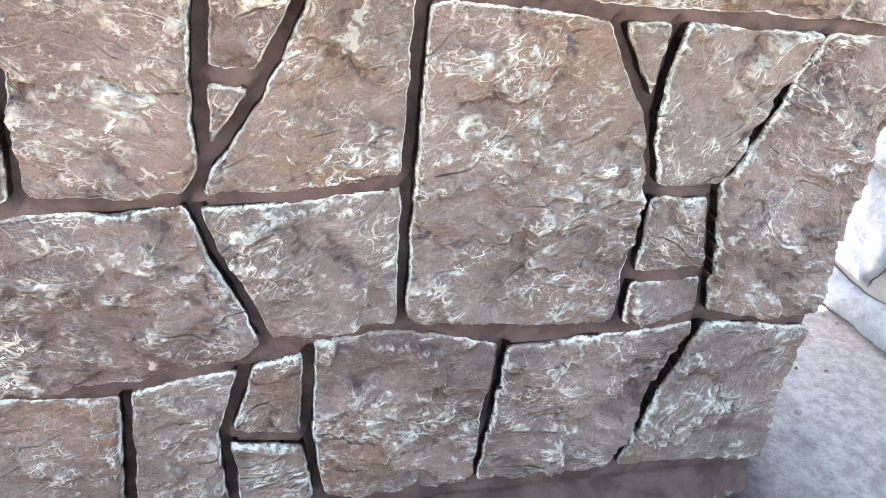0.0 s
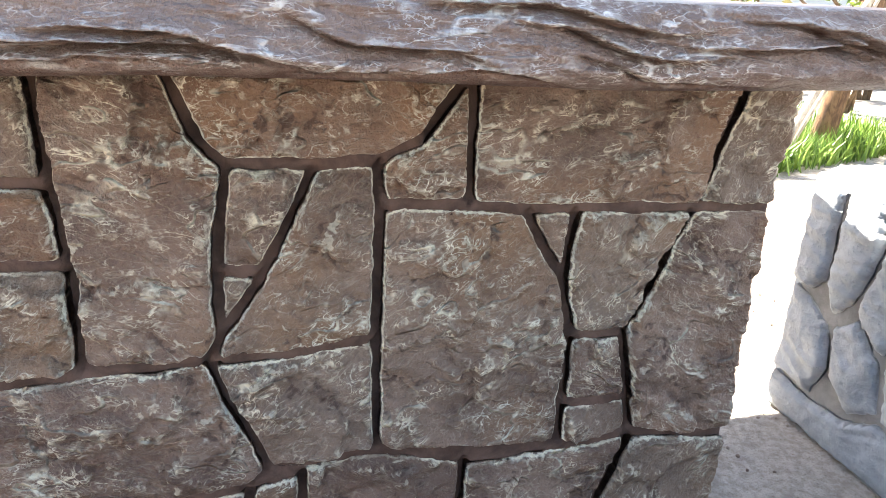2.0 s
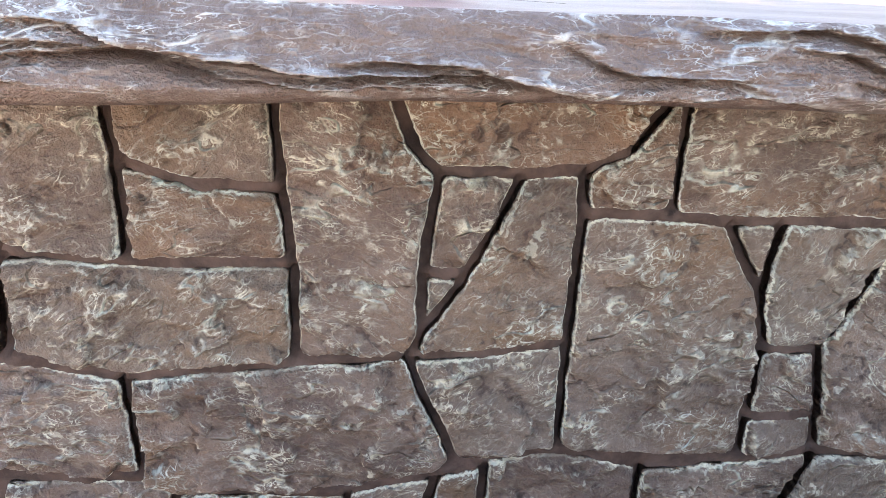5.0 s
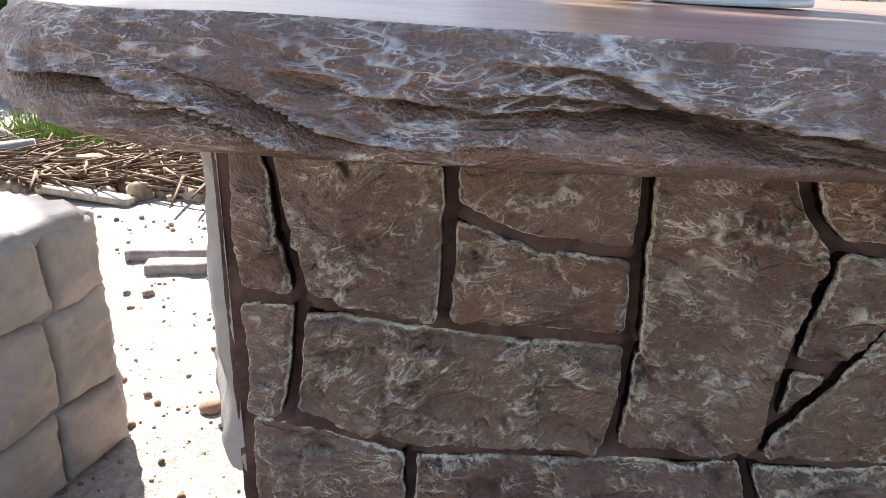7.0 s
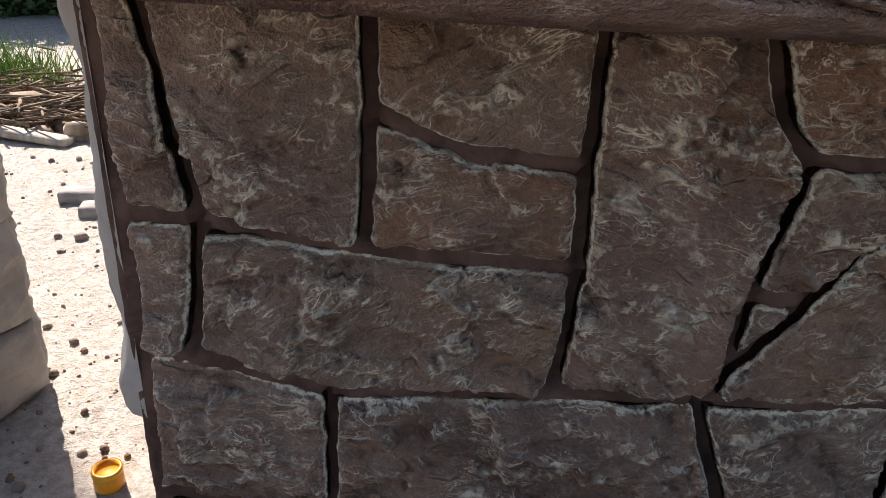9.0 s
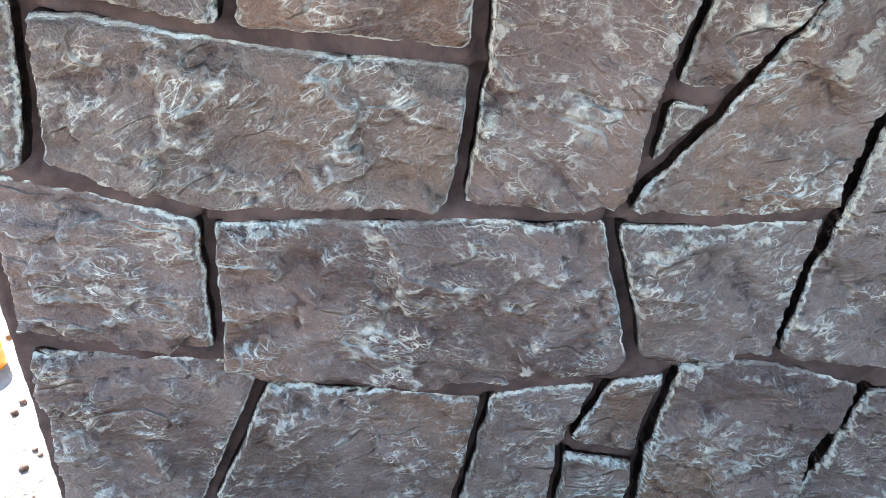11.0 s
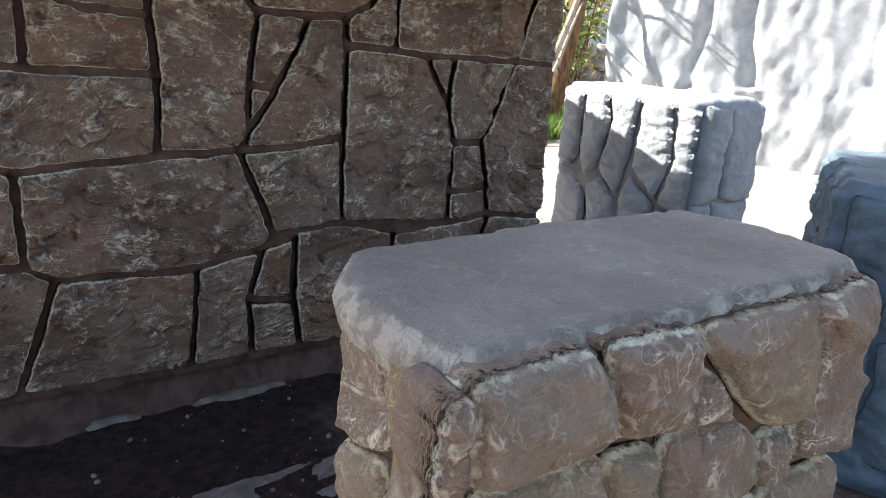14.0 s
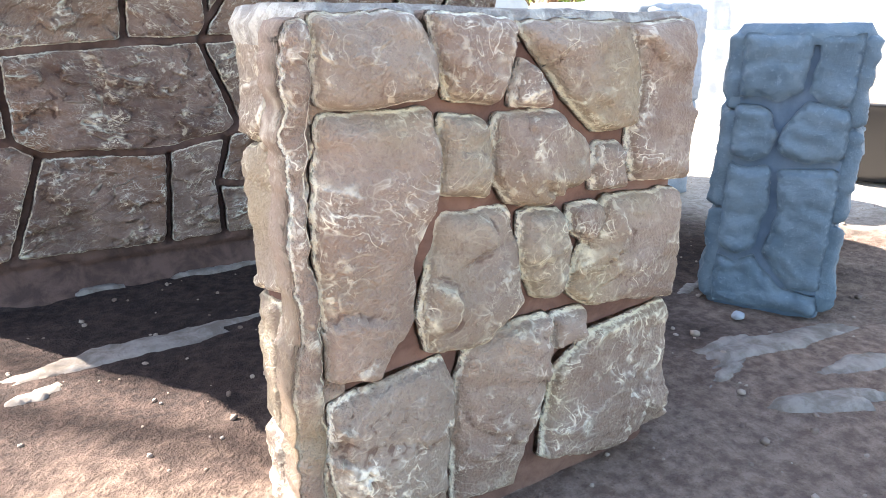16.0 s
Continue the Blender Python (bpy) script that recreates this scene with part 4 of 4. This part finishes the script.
def hedge(p0, p1, height, depth, count, size, mat, label):
    h = thing("hedge", pose(*p0, 0, 0, 0, math.degrees(math.atan2(p1[1] - p0[1], p1[0] - p0[0]))), label, "hedge")
    L = math.dist(p0, p1)
    # near-black mass stands in for the shade between the leaves
    part("inner_mass", lumpy_box(0, L, -depth * 0.32, depth * 0.32, 0, height * 0.93, 0.15, 0.07, 0.2, 4), HEDGE_SHADE, h)
    places = []
    for _ in range(count):
        u, v = rng.uniform(0, L), rng.uniform(0.02, height)
        y = -depth * 0.36 + 0.13 * noise.noise((u * 2.5, v * 2.5, 2)) + rng.gauss(0, 0.06)
        if rng.random() < 0.25:
            y, v = rng.uniform(-depth / 2, depth / 2), height * (0.95 + 0.08 * noise.noise((u * 3, 1, 1))) + rng.gauss(0, 0.05)
        places.append((u, y, v))
    lv = part("leaves", leaf_mesh(places, rng, size), mat, h, smooth=False)
    lv["kind"] = "stuff"
    return h


hedge((-6.4, 2.0), (-2.3, 4.9), 0.95, 0.9, 13000, 0.075, HEDGE, "dark green leafy clipped hedge behind the yard")
hedge((-2.6, 5.2), (0.8, 6.4), 1.2, 0.9, 9000, 0.07, SUNNY, "sunlit light green hedge along the garden")

# grass tuft behind, one mesh of blades
blades = ([], [])
for _ in range(5200):
    t, s = rng.random(), rng.gauss(0, 1)
    x = 1.75 + 1.6 * t + 0.06 * s
    y = 1.85 + 0.55 * t + abs(rng.gauss(0, 0.38))
    h = rng.uniform(0.05, 0.17)
    a = rng.uniform(0, 6.3)
    dx, dy = math.cos(a) * 0.004, math.sin(a) * 0.004
    bx, by = rng.gauss(0, 0.04), rng.gauss(0, 0.04)
    n0 = len(blades[0])
    blades[0].extend([(x - dx, y - dy, -0.005), (x + dx, y + dy, -0.005), (x + dx + bx * 0.4, y + dy + by * 0.4, h * 0.6), (x - dx + bx * 0.4, y - dy + by * 0.4, h * 0.6), (x + bx, y + by, h)])
    blades[1].extend([(n0, n0 + 1, n0 + 2, n0 + 3), (n0 + 3, n0 + 2, n0 + 4)])
tagged(part("grass", blades, GRASS, None, smooth=False), "bright green sunlit grass at the edge of the yard", "grass", kind="stuff")


# ---- garden behind ----
def shrub(x, y, height, count, size, mat, seed, label, width=0.45):
    r = random.Random(seed)
    sh = thing("shrub", pose(x, y, 0), label, "shrub", "shrubs behind the yard")
    places = []
    for k in range(7):
        a, lean = r.uniform(0, 6.3), r.uniform(0.1, 0.9) * width
        tip = Vector((math.cos(a) * lean, math.sin(a) * lean, height * r.uniform(0.7, 1.05)))
        mid = tip * 0.5 + Vector((r.gauss(0, 0.04), r.gauss(0, 0.04), 0.05))
        part("stem", tube([(0.02 * k, 0, -0.01), mid, tip], 0.014, 0.004, 5), TWIG, sh)
        for _ in range(count // 7):
            t = r.uniform(0.25, 1.05)
            p = (mid * 2 * t if t < 0.5 else mid.lerp(tip, (t - 0.5) * 2))
            places.append(tuple(p + Vector((r.gauss(0, 0.09), r.gauss(0, 0.09), r.gauss(0, 0.07)))))
    lv = part("foliage", leaf_mesh(places, r, size, 0.8), mat, sh, smooth=False)
    lv["kind"] = "stuff"
    return sh


YELLOW = leafy("straw_leaf", (0.26, 0.27, 0.07), (0.42, 0.38, 0.16), 0.6)
for i, (x, y, h) in enumerate(((0.2, 5.4, 1.15), (1.0, 5.0, 1.0), (1.5, 5.5, 1.3), (2.2, 4.9, 1.1), (2.9, 5.4, 1.4), (3.4, 4.6, 1.1), (4.0, 5.0, 1.5), (3.9, 3.6, 1.2), (-0.5, 5.0, 0.95), (4.6, 4.2, 1.4))):
    shrub(x, y, h, 420, 0.085, SUNNY if i % 3 else YELLOW, 30 + i, "loose sunlit shrub with thin stems and yellow green leaves")

# low dry wall of round stones and the white house wall behind
DRY = plain_rough("field_stone", (0.24, 0.21, 0.19), (0.42, 0.38, 0.34), 7, 0.9, 0.006)
low = thing("field_stone_wall", pose(0, 0, 0), "low dry wall of rounded grey field stones", "wall", kind="structure")


def pebble_mesh(r, seed, sub=1):
    bm = bmesh.new()
    bmesh.ops.create_icosphere(bm, subdivisions=sub, radius=r)
    for v in bm.verts:
        v.co *= 1 + 0.28 * noise.noise(v.co * (1.4 / r) + Vector((seed * 3.3, 1, 2)))
        v.co.z *= 0.72
    me = bpy.data.meshes.new("rock")
    bm.to_mesh(me)
    bm.free()
    me.polygons.foreach_set("use_smooth", [True] * len(me.polygons))
    return me


shapes = [pebble_mesh(0.13, k, 2) for k in range(5)]
for me in shapes:
    me.materials.append(DRY)
r = random.Random(77)
for k in range(150):
    row = k // 38
    t = (k % 38) / 37
    ob = new("rock", shapes[k % 5])
    ob.parent = low
    ob.matrix_basis = pose(1.2 + 5.2 * t + r.gauss(0, 0.03), 6.5 - 1.6 * t + r.gauss(0, 0.05), 0.07 + row * 0.14, 0, 0, r.uniform(0, 360))
house = part("house_wall", lumpy_box(0, 9, 0, 0.25, -0.05, 2.9, 0.3, 0.006, 0.02, 6), plain_rough("white_house", (0.62, 0.60, 0.57), (0.74, 0.72, 0.69), 3, 0.9, 0.004), None)
house.matrix_world = pose(-0.5, 8.2, 0, 0, 0, -12)
tagged(house, "white plastered house wall beyond the garden", "wall", kind="structure")

# leaning trunk and cut poles beside the sculpted wall
tree = thing("dead_tree", pose(2.86, 2.34, 0), "dry brown tree trunk with bare twigs beside the wall", "tree")
part("trunk", tube([(-0.16, 0, -0.02), (-0.09, 0.02, 0.35), (-0.03, 0, 0.7), (0.06, 0.03, 1.2), (0.12, 0, 1.9)], 0.065, 0.035, 12, 0.5, 2), BARK, tree)
for k in range(9):
    z = 0.3 + 0.13 * k
    a = r.uniform(2.0, 4.4)
    part("twig", tube([(-0.06 + 0.06 * z, 0, z), (-0.06 + 0.25 * math.cos(a), 0.2 * math.sin(a), z + 0.25), (-0.06 + 0.5 * math.cos(a), 0.3 * math.sin(a), z + 0.42)], 0.010, 0.004, 5), TWIG, tree)


def pole(p, q, rad, label, mat=None):
    ob = part("pole", tube([Vector(p).lerp(Vector(q), k / 5) + Vector((0, 0, 0.012 * math.sin(k * 1.7))) for k in range(6)], rad, rad * 0.8, 8, 0.3), mat or POLE, None)
    return tagged(ob, label, "pole", "loose poles")


pole((2.20, 2.02, 0.0), (2.86, 2.22, 1.15), 0.020, "pale weathered wooden pole leaning on the dead tree")
pole((2.35, 2.15, 0.0), (2.84, 2.30, 0.80), 0.012, "thin pale wooden pole leaning on the dead tree")
pole((-2.55, 1.75, 0.03), (-2.05, 2.05, 0.05), 0.035, "grey plastic pipe lying on the rubble", GREYC)
pole((-2.85, 2.2, 0.35), (-2.12, 2.12, 0.015), 0.022, "weathered wooden handle lying against the rubble")

# unseen tree added beyond the hedge, its crown placed to shade the near ground
shade = thing("tree", pose(-2.95, 3.52, 0), "unseen leafy green tree added beyond the hedge for its shade", "tree")
part("trunk", tube([(-2.55, 2.48, -0.02), (-2.5, 2.45, 1.6), (-2.56, 2.5, 3.2), (-2.45, 2.4, 4.3)], 0.13, 0.06, 12, 0.3, 5), BARK, shade)
places = []
for k in range(9):
    c = Vector((-0.12 + 0.09 * k, r.gauss(0.03, 0.12), 5.02 + r.gauss(0, 0.10)))
    part("limb", tube([(-2.45, 2.4, 4.25), tuple(c.lerp(Vector((-2.45, 2.4, 4.3)), 0.5) + Vector((0, 0, 0.12 + 0.02 * k))), tuple(c)], 0.022, 0.006, 6), BARK, shade)
    for _ in range(240):
        places.append(tuple(c + Vector((r.gauss(0, 0.17), r.gauss(0, 0.17), r.gauss(0, 0.12)))))
crown = part("crown", leaf_mesh(places, r, 0.13), HEDGE, shade, smooth=False)
crown["kind"] = "stuff"

# ---- rubble, grit and plaster on the ground ----
def scatter(name, count, place, size, mat, label, seed, flat=0.7):
    rr = random.Random(seed)
    bases = []
    for k in range(4):
        bm = bmesh.new()
        bmesh.ops.create_icosphere(bm, subdivisions=1, radius=1)
        bases.append(([Vector(v.co) * (1 + 0.35 * noise.noise(v.co * 1.7 + Vector((k * 5, seed, 0)))) for v in bm.verts], [tuple(v.index for v in f.verts) for f in bm.faces]))
        bm.free()
    vs, fs = [], []
    for _ in range(count):
        x, y = place(rr)
        sz = size * math.exp(rr.gauss(0, 0.45))
        bv, bf = bases[rr.randrange(4)]
        q = Euler((rr.uniform(-0.5, 0.5), rr.uniform(-0.5, 0.5), rr.uniform(0, 6.3))).to_matrix()
        n0 = len(vs)
        z0 = ground_height(x, y)
        for v in bv:
            w = q @ Vector((v.x * sz, v.y * sz * rr.uniform(0.8, 0.82), v.z * sz * flat))
            vs.append((x + w.x, y + w.y, z0 + sz * flat * 0.45 + w.z))
        fs += [tuple(n0 + i for i in f) for f in bf]
    return tagged(part(name, (vs, fs), mat, None), label, name, kind="stuff")


GRIT = plain_rough("grit", (0.16, 0.11, 0.085), (0.40, 0.33, 0.27), 9, 0.9, 0.003)
scatter("grit", 2600, lambda q: (q.uniform(-1.6, 1.7), q.uniform(-1.4, 1.6)), 0.0024, GRIT, "small stones and crumbs of dry earth on the ground", 5)
scatter("gravel", 420, lambda q: (q.uniform(-1.8, -0.45), q.uniform(-0.1, 1.5)), 0.0055, GRIT, "scattered pebbles and dirt clods in the sun", 6)
CHIP = plain_rough("rubble_chip", (0.22, 0.14, 0.085), (0.48, 0.38, 0.28), 6, 0.9, 0.004)
scatter("dirt_clods", 150, lambda q: (q.uniform(-0.95, -0.47), q.uniform(-0.15, 0.55)), 0.0045, plain_rough("clod", (0.10, 0.062, 0.045), (0.24, 0.16, 0.115), 20, 0.95, 0.003), "crumbly brown clods of dug earth beside the pedestal", 16)
scatter("rubble", 900, lambda q: (lambda t: (-2.6 + 1.75 * t + q.gauss(0, 0.12), 1.60 + 0.1 * t + abs(q.gauss(0, 0.28))))(q.random()), 0.020, CHIP, "heap of broken stone and dry wood chips", 7)
rr = random.Random(9)
vs, fs = [], []
for _ in range(900):
    t = rr.random()
    x, y = -2.6 + 1.75 * t + rr.gauss(0, 0.14), 1.62 + 0.1 * t + abs(rr.gauss(0, 0.26))
    a, ln = rr.gauss(0.3, 0.7), rr.uniform(0.05, 0.24)
    tv, tf = tube([(x, y, 0.02 + rr.uniform(0, 0.05)), (x + ln * math.cos(a), y + ln * math.sin(a), 0.02 + rr.uniform(0, 0.06))], 0.006, 0.004, 5)
    n0 = len(vs)
    vs += tv
    fs += [tuple(n0 + i for i in f) for f in tf]
tagged(part("straw", (vs, fs), TWIG, None), "dry twigs and straw strewn over the rubble", "straw", kind="stuff")
for x, y, a, ln in ((-1.85, 1.75, 12, 0.55), (-1.6, 1.62, -8, 0.35), (-2.05, 1.62, 25, 0.4)):
    ob = part("plank", lumpy_box(-ln / 2, ln / 2, -0.03, 0.03, 0, 0.022, 0.02, 0.003, 0.005, 3), POLE, None)
    ob.matrix_world = pose(x, y, ground_height(x, y) + 0.012, 0, 3, a)
    tagged(ob, "weathered broken board lying on the rubble", "plank", "broken boards")
for x, y, a, ln in ((-1.10, 1.20, 10, 0.25), (-1.05, 1.12, 12, 0.17)):
    ob = part("kerb_block", lumpy_box(-ln / 2, ln / 2, -0.03, 0.03, -0.01, 0.028, 0.02, 0.004, 0.006, 5), DRY, None)
    ob.matrix_world = pose(x, y, ground_height(x, y), 0, 0, a)
    tagged(ob, "small pale concrete bar lying on the dusty ground", "concrete bar", "concrete bars")
for k, (x, y, s) in enumerate(((-1.55, 1.66, 0.035), (-2.3, 1.9, 0.05), (-1.15, 1.62, 0.03), (-0.72, 0.52, 0.022), (-0.62, 0.62, 0.016))):
    ob = new("rock", pebble_mesh(s, k + 20, 2))
    ob.data.materials.append(CHIP)
    ob.matrix_world = pose(x, y, ground_height(x, y) + s * 0.4, 0, 0, k * 40)
    tagged(ob, "loose pale broken stone on the ground", "rock", "loose rocks")
ob = new("pebble", pebble_mesh(0.0095, 3, 2))
ob.data.materials.append(PALE)
ob.matrix_world = pose(0.579, -0.654, 0.004)
tagged(ob, "white pebble on the dirt beside the blue stool", "pebble")
# weeds by the rubble
wv = ([], [])
for _ in range(700):
    x, y = -2.15 + rr.gauss(0, 0.16), 2.35 + rr.gauss(0, 0.12)
    h, a = rr.uniform(0.05, 0.2), rr.uniform(0, 6.3)
    dx, dy = 0.004 * math.cos(a), 0.004 * math.sin(a)
    bx, by = rr.gauss(0, 0.07), rr.gauss(0, 0.07)
    n0 = len(wv[0])
    wv[0].extend([(x - dx, y - dy, -0.005), (x + dx, y + dy, -0.005), (x + bx, y + by, h)])
    wv[1].append((n0, n0 + 1, n0 + 2))
tagged(part("weeds", wv, GRASS, None, smooth=False), "tuft of green weeds beside the rubble", "weeds", kind="stuff")

# spilt plaster, thin uneven crusts
PLASTER = plain_rough("spilt_plaster", (0.15, 0.122, 0.100), (0.27, 0.235, 0.205), 30, 0.85, 0.004)


def crust(cx, cy, a, b, seed, turn=0.0, thick=0.006):
    out = []
    for k in range(36):
        t = 2 * math.pi * k / 36
        q = 1 + 0.45 * noise.noise((math.cos(t) * 1.6, math.sin(t) * 1.6, seed)) + 0.2 * noise.noise((math.cos(t) * 5, math.sin(t) * 5, seed))
        x, y = a * q * math.cos(t), b * q * math.sin(t)
        out.append((x * math.cos(turn) - y * math.sin(turn), x * math.sin(turn) + y * math.cos(turn)))
    pts, f, n = filled(out, max(0.006, min(a, b) * 0.16), random.Random(seed))
    d = edge_distance(pts, out)
    v = [(cx + x, cy + y, ground_height(cx + x, cy + y) + (-0.004 if i < n else min(1, e / (0.4 * min(a, b))) * thick + 0.002 * noise.noise((x * 60, y * 60, seed)))) for i, ((x, y), e) in enumerate(zip(pts, d))]
    return tagged(part("plaster_crust", (v, f), PLASTER, None), "dried pale grey plaster spilt on the dirt", "plaster", "plaster spills")


crust(0.48, -0.70, 0.06, 0.014, 3, -0.1, 0.003)
crust(0.64, -0.52, 0.05, 0.015, 4, 0.3, 0.003)
crust(-0.177, -0.268, 0.17, 0.03, 41, 0.1, 0.004)
crust(0.572, -0.734, 0.15, 0.03, 42, -0.1, 0.004)
crust(0.462, -0.857, 0.07, 0.026, 43, -0.35, 0.01)
crust(0.596, -0.828, 0.08, 0.02, 44, -0.2, 0.003)
crust(0.425, -0.749, 0.05, 0.012, 45, 0.2, 0.003)
crust(-0.315, -0.343, 0.035, 0.016, 46, 0.3, 0.006)
crust(0.04, -0.262, 0.045, 0.02, 5, 0.4, 0.003)
crust(0.10, -0.31, 0.11, 0.02, 7, 0.05, 0.003)
for k, (x, a) in enumerate(((-0.20, 0.05), (-0.02, 0.09), (0.20, 0.07), (0.36, 0.10), (0.52, 0.05))):
    crust(x, -0.022, a, 0.014, 20 + k, 0.03, 0.006)

# ---- on the table ----
TIN = material("tin", 0.3, 1.0)[0]
TIN.node_tree.nodes["Principled BSDF"].inputs["Base Color"].default_value = (0.75, 0.74, 0.72, 1)


def coat(name, col, rough=0.35):
    m, n, l, b = material(name, rough)
    v = coords(n, l)
    k = noisen(n, l, v, 45, 5, 0.7)
    l.new(mixn(n, l, rampn(n, l, k, 0.3, 0.75), tuple(c * 0.82 for c in col), col), b.inputs["Base Color"])
    l.new(mathn(n, l, "MULTIPLY_ADD", k, 0.25, rough - 0.1), b.inputs["Roughness"])
    return m


RED, WHITE, SKYBLUE = coat("red_print", (0.62, 0.020, 0.045)), coat("white_print", (0.78, 0.76, 0.74)), coat("blue_print", (0.10, 0.36, 0.62))
YEL, BLACK = coat("yellow_plastic", (0.75, 0.40, 0.02), 0.4), coat("black_rubber", (0.012, 0.012, 0.014), 0.45)


def lathe(profile, sides=48):
    vs, fs = [], []
    for rr_, z in profile:
        for k in range(sides):
            t = 2 * math.pi * k / sides
            vs.append((rr_ * math.cos(t), rr_ * math.sin(t), z))
    for i in range(len(profile) - 1):
        for k in range(sides):
            j = (k + 1) % sides
            fs.append((i * sides + k, i * sides + j, (i + 1) * sides + j, (i + 1) * sides + k))
    return vs, fs


can = thing("paint_can", pose(0.004, 0.275, slab_top(0.004) + 0.003), "red and white printed paint can on the tabletop", "paint can")
R = 0.0778
part("body", lathe([(0.0, 0.003), (R - 0.003, 0.003), (R, 0.018), (R, 0.245), (R - 0.002, 0.248)]), WHITE, can, "white lacquered tin body")
part("base_ring", lathe([(R - 0.004, 0.0), (R + 0.0015, 0.0), (R + 0.0022, 0.003), (R + 0.0015, 0.006), (R - 0.004, 0.006)]), WHITE, can)
part("red_band", lathe([(R + 0.0006, 0.014), (R + 0.0008, 0.0145), (R + 0.0008, 0.049), (R + 0.0006, 0.0495)]), RED, can, "red printed band with white text bars")
part("blue_band", lathe([(R + 0.0006, 0.0500), (R + 0.0008, 0.0505), (R + 0.0008, 0.090), (R + 0.0006, 0.0905)]), SKYBLUE, can, "blue printed band")
part("upper_band", lathe([(R + 0.0006, 0.095), (R + 0.0008, 0.0955), (R + 0.0008, 0.228), (R + 0.0006, 0.2285)]), RED, can)
part("lid", lathe([(R - 0.002, 0.240), (R + 0.003, 0.243), (R + 0.003, 0.249), (R - 0.006, 0.250), (R - 0.010, 0.244), (0.0, 0.244)]), TIN, can, "pressed tin lid")
handle = part("handle", tube([(R * math.cos(t), R * math.sin(t) * 0.98, 0.215 - 0.05 * math.sin(t - 3.6)) for t in np.linspace(3.4, 5.9, 14)], 0.0015, 0.0015, 5), TIN, can, "thin wire handle")


def text_bar(a0, a1, z0, z1, mat):
    vs, fs = [], []
    n = 8
    for k in range(n + 1):
        t = a0 + (a1 - a0) * k / n
        for z in (z0, z1):
            vs.append(((R + 0.0016) * math.cos(t), (R + 0.0016) * math.sin(t), z))
    for k in range(n):
        fs.append((2 * k, 2 * k + 2, 2 * k + 3, 2 * k + 1))
    return part("text_bar", (vs, fs), mat, can)


q = random.Random(4)
for z0, z1 in ((0.022, 0.029), (0.034, 0.042)):
    a = 3.75
    while a < 5.9:
        w = q.uniform(0.05, 0.16)
        text_bar(a, a + w, z0, z1, WHITE)
        a += w + q.uniform(0.03, 0.06)
text_bar(4.0, 4.04, 0.012, 0.20, WHITE)
for k in range(9):
    text_bar(4.1 + k * 0.17, 4.2 + k * 0.17, 0.12, 0.16, WHITE)

jug = thing("plastic_container", pose(-0.118, 0.305, slab_top(-0.118) + 0.003, 0, 0, 8), "orange yellow plastic container on the tabletop", "container")
part("body", lumpy_box(-0.033, 0.033, -0.025, 0.025, 0, 0.22, 0.006, 0.0006, 0.010, 2), YEL, jug)
cap_ = part("cap", lathe([(0, 0.218), (0.014, 0.218), (0.014, 0.236), (0.012, 0.238), (0, 0.238)], 20), BLACK, jug, "black screw cap")
tool = thing("spray_gun", pose(-0.212, 0.275, slab_top(-0.212) + 0.003, 0, 0, 10), "black and chrome spray gun lying on the tabletop", "spray gun")
lie = pose(0, 0, 0.028, 0, 90, 0)
for nm, prof, mat in (("grip", [(0, 0.025), (0.025, 0.027), (0.028, 0.035), (0.028, 0.066), (0.022, 0.072), (0, 0.072)], BLACK),
                      ("barrel", [(0, -0.035), (0.021, -0.034), (0.023, -0.02), (0.020, 0.0), (0.023, 0.015), (0.021, 0.026), (0, 0.026)], TIN),
                      ("cap", [(0, -0.056), (0.014, -0.056), (0.024, -0.05), (0.026, -0.036), (0.02, -0.033), (0, -0.033)], BLACK),
                      ("nozzle", [(0, -0.094), (0.004, -0.094), (0.006, -0.07), (0.008, -0.056), (0, -0.056)], TIN)):
    o = part(nm, lathe(prof, 24), mat, tool)
    o.matrix_basis = lie

# yellow cap on the ground
lidcap = thing("bottle_cap", pose(-0.641, 0.235, ground_height(-0.641, 0.235) + 0.001), "yellow orange plastic bottle cap on the dirt", "bottle cap")
part("shell", lathe([(0.0, 0.0), (0.0185, 0.0), (0.0195, 0.003), (0.0190, 0.030), (0.0165, 0.032), (0.0155, 0.026), (0.0, 0.024)], 28), coat("cap_orange", (0.80, 0.33, 0.01), 0.45), lidcap)
part("rim", lathe([(0.0192, 0.024), (0.0200, 0.025), (0.0200, 0.030), (0.0192, 0.031)], 28), YEL, lidcap, "yellow rim")

# rubber tub with sand
tub = thing("rubber_tub", pose(1.86, -0.20, 0), "black rubber builder's tub heaped with sand", "tub")
part("shell", lathe([(0.0, 0.004), (0.16, 0.004), (0.185, 0.03), (0.225, 0.20), (0.235, 0.215), (0.24, 0.222), (0.232, 0.226), (0.215, 0.205), (0.175, 0.04), (0.0, 0.03)], 40), BLACK, tub)
sand_v, sand_f = lathe([(0.0, 0.31), (0.06, 0.295), (0.12, 0.26), (0.18, 0.215), (0.213, 0.195)], 40)
sand_v = [(x, y, z + 0.012 * noise.noise((x * 18, y * 18, 3))) for x, y, z in sand_v]
part("sand", (sand_v, sand_f), plain_rough("sand", (0.22, 0.14, 0.09), (0.36, 0.25, 0.17), 30, 0.95, 0.004), tub, "heap of brown sand")
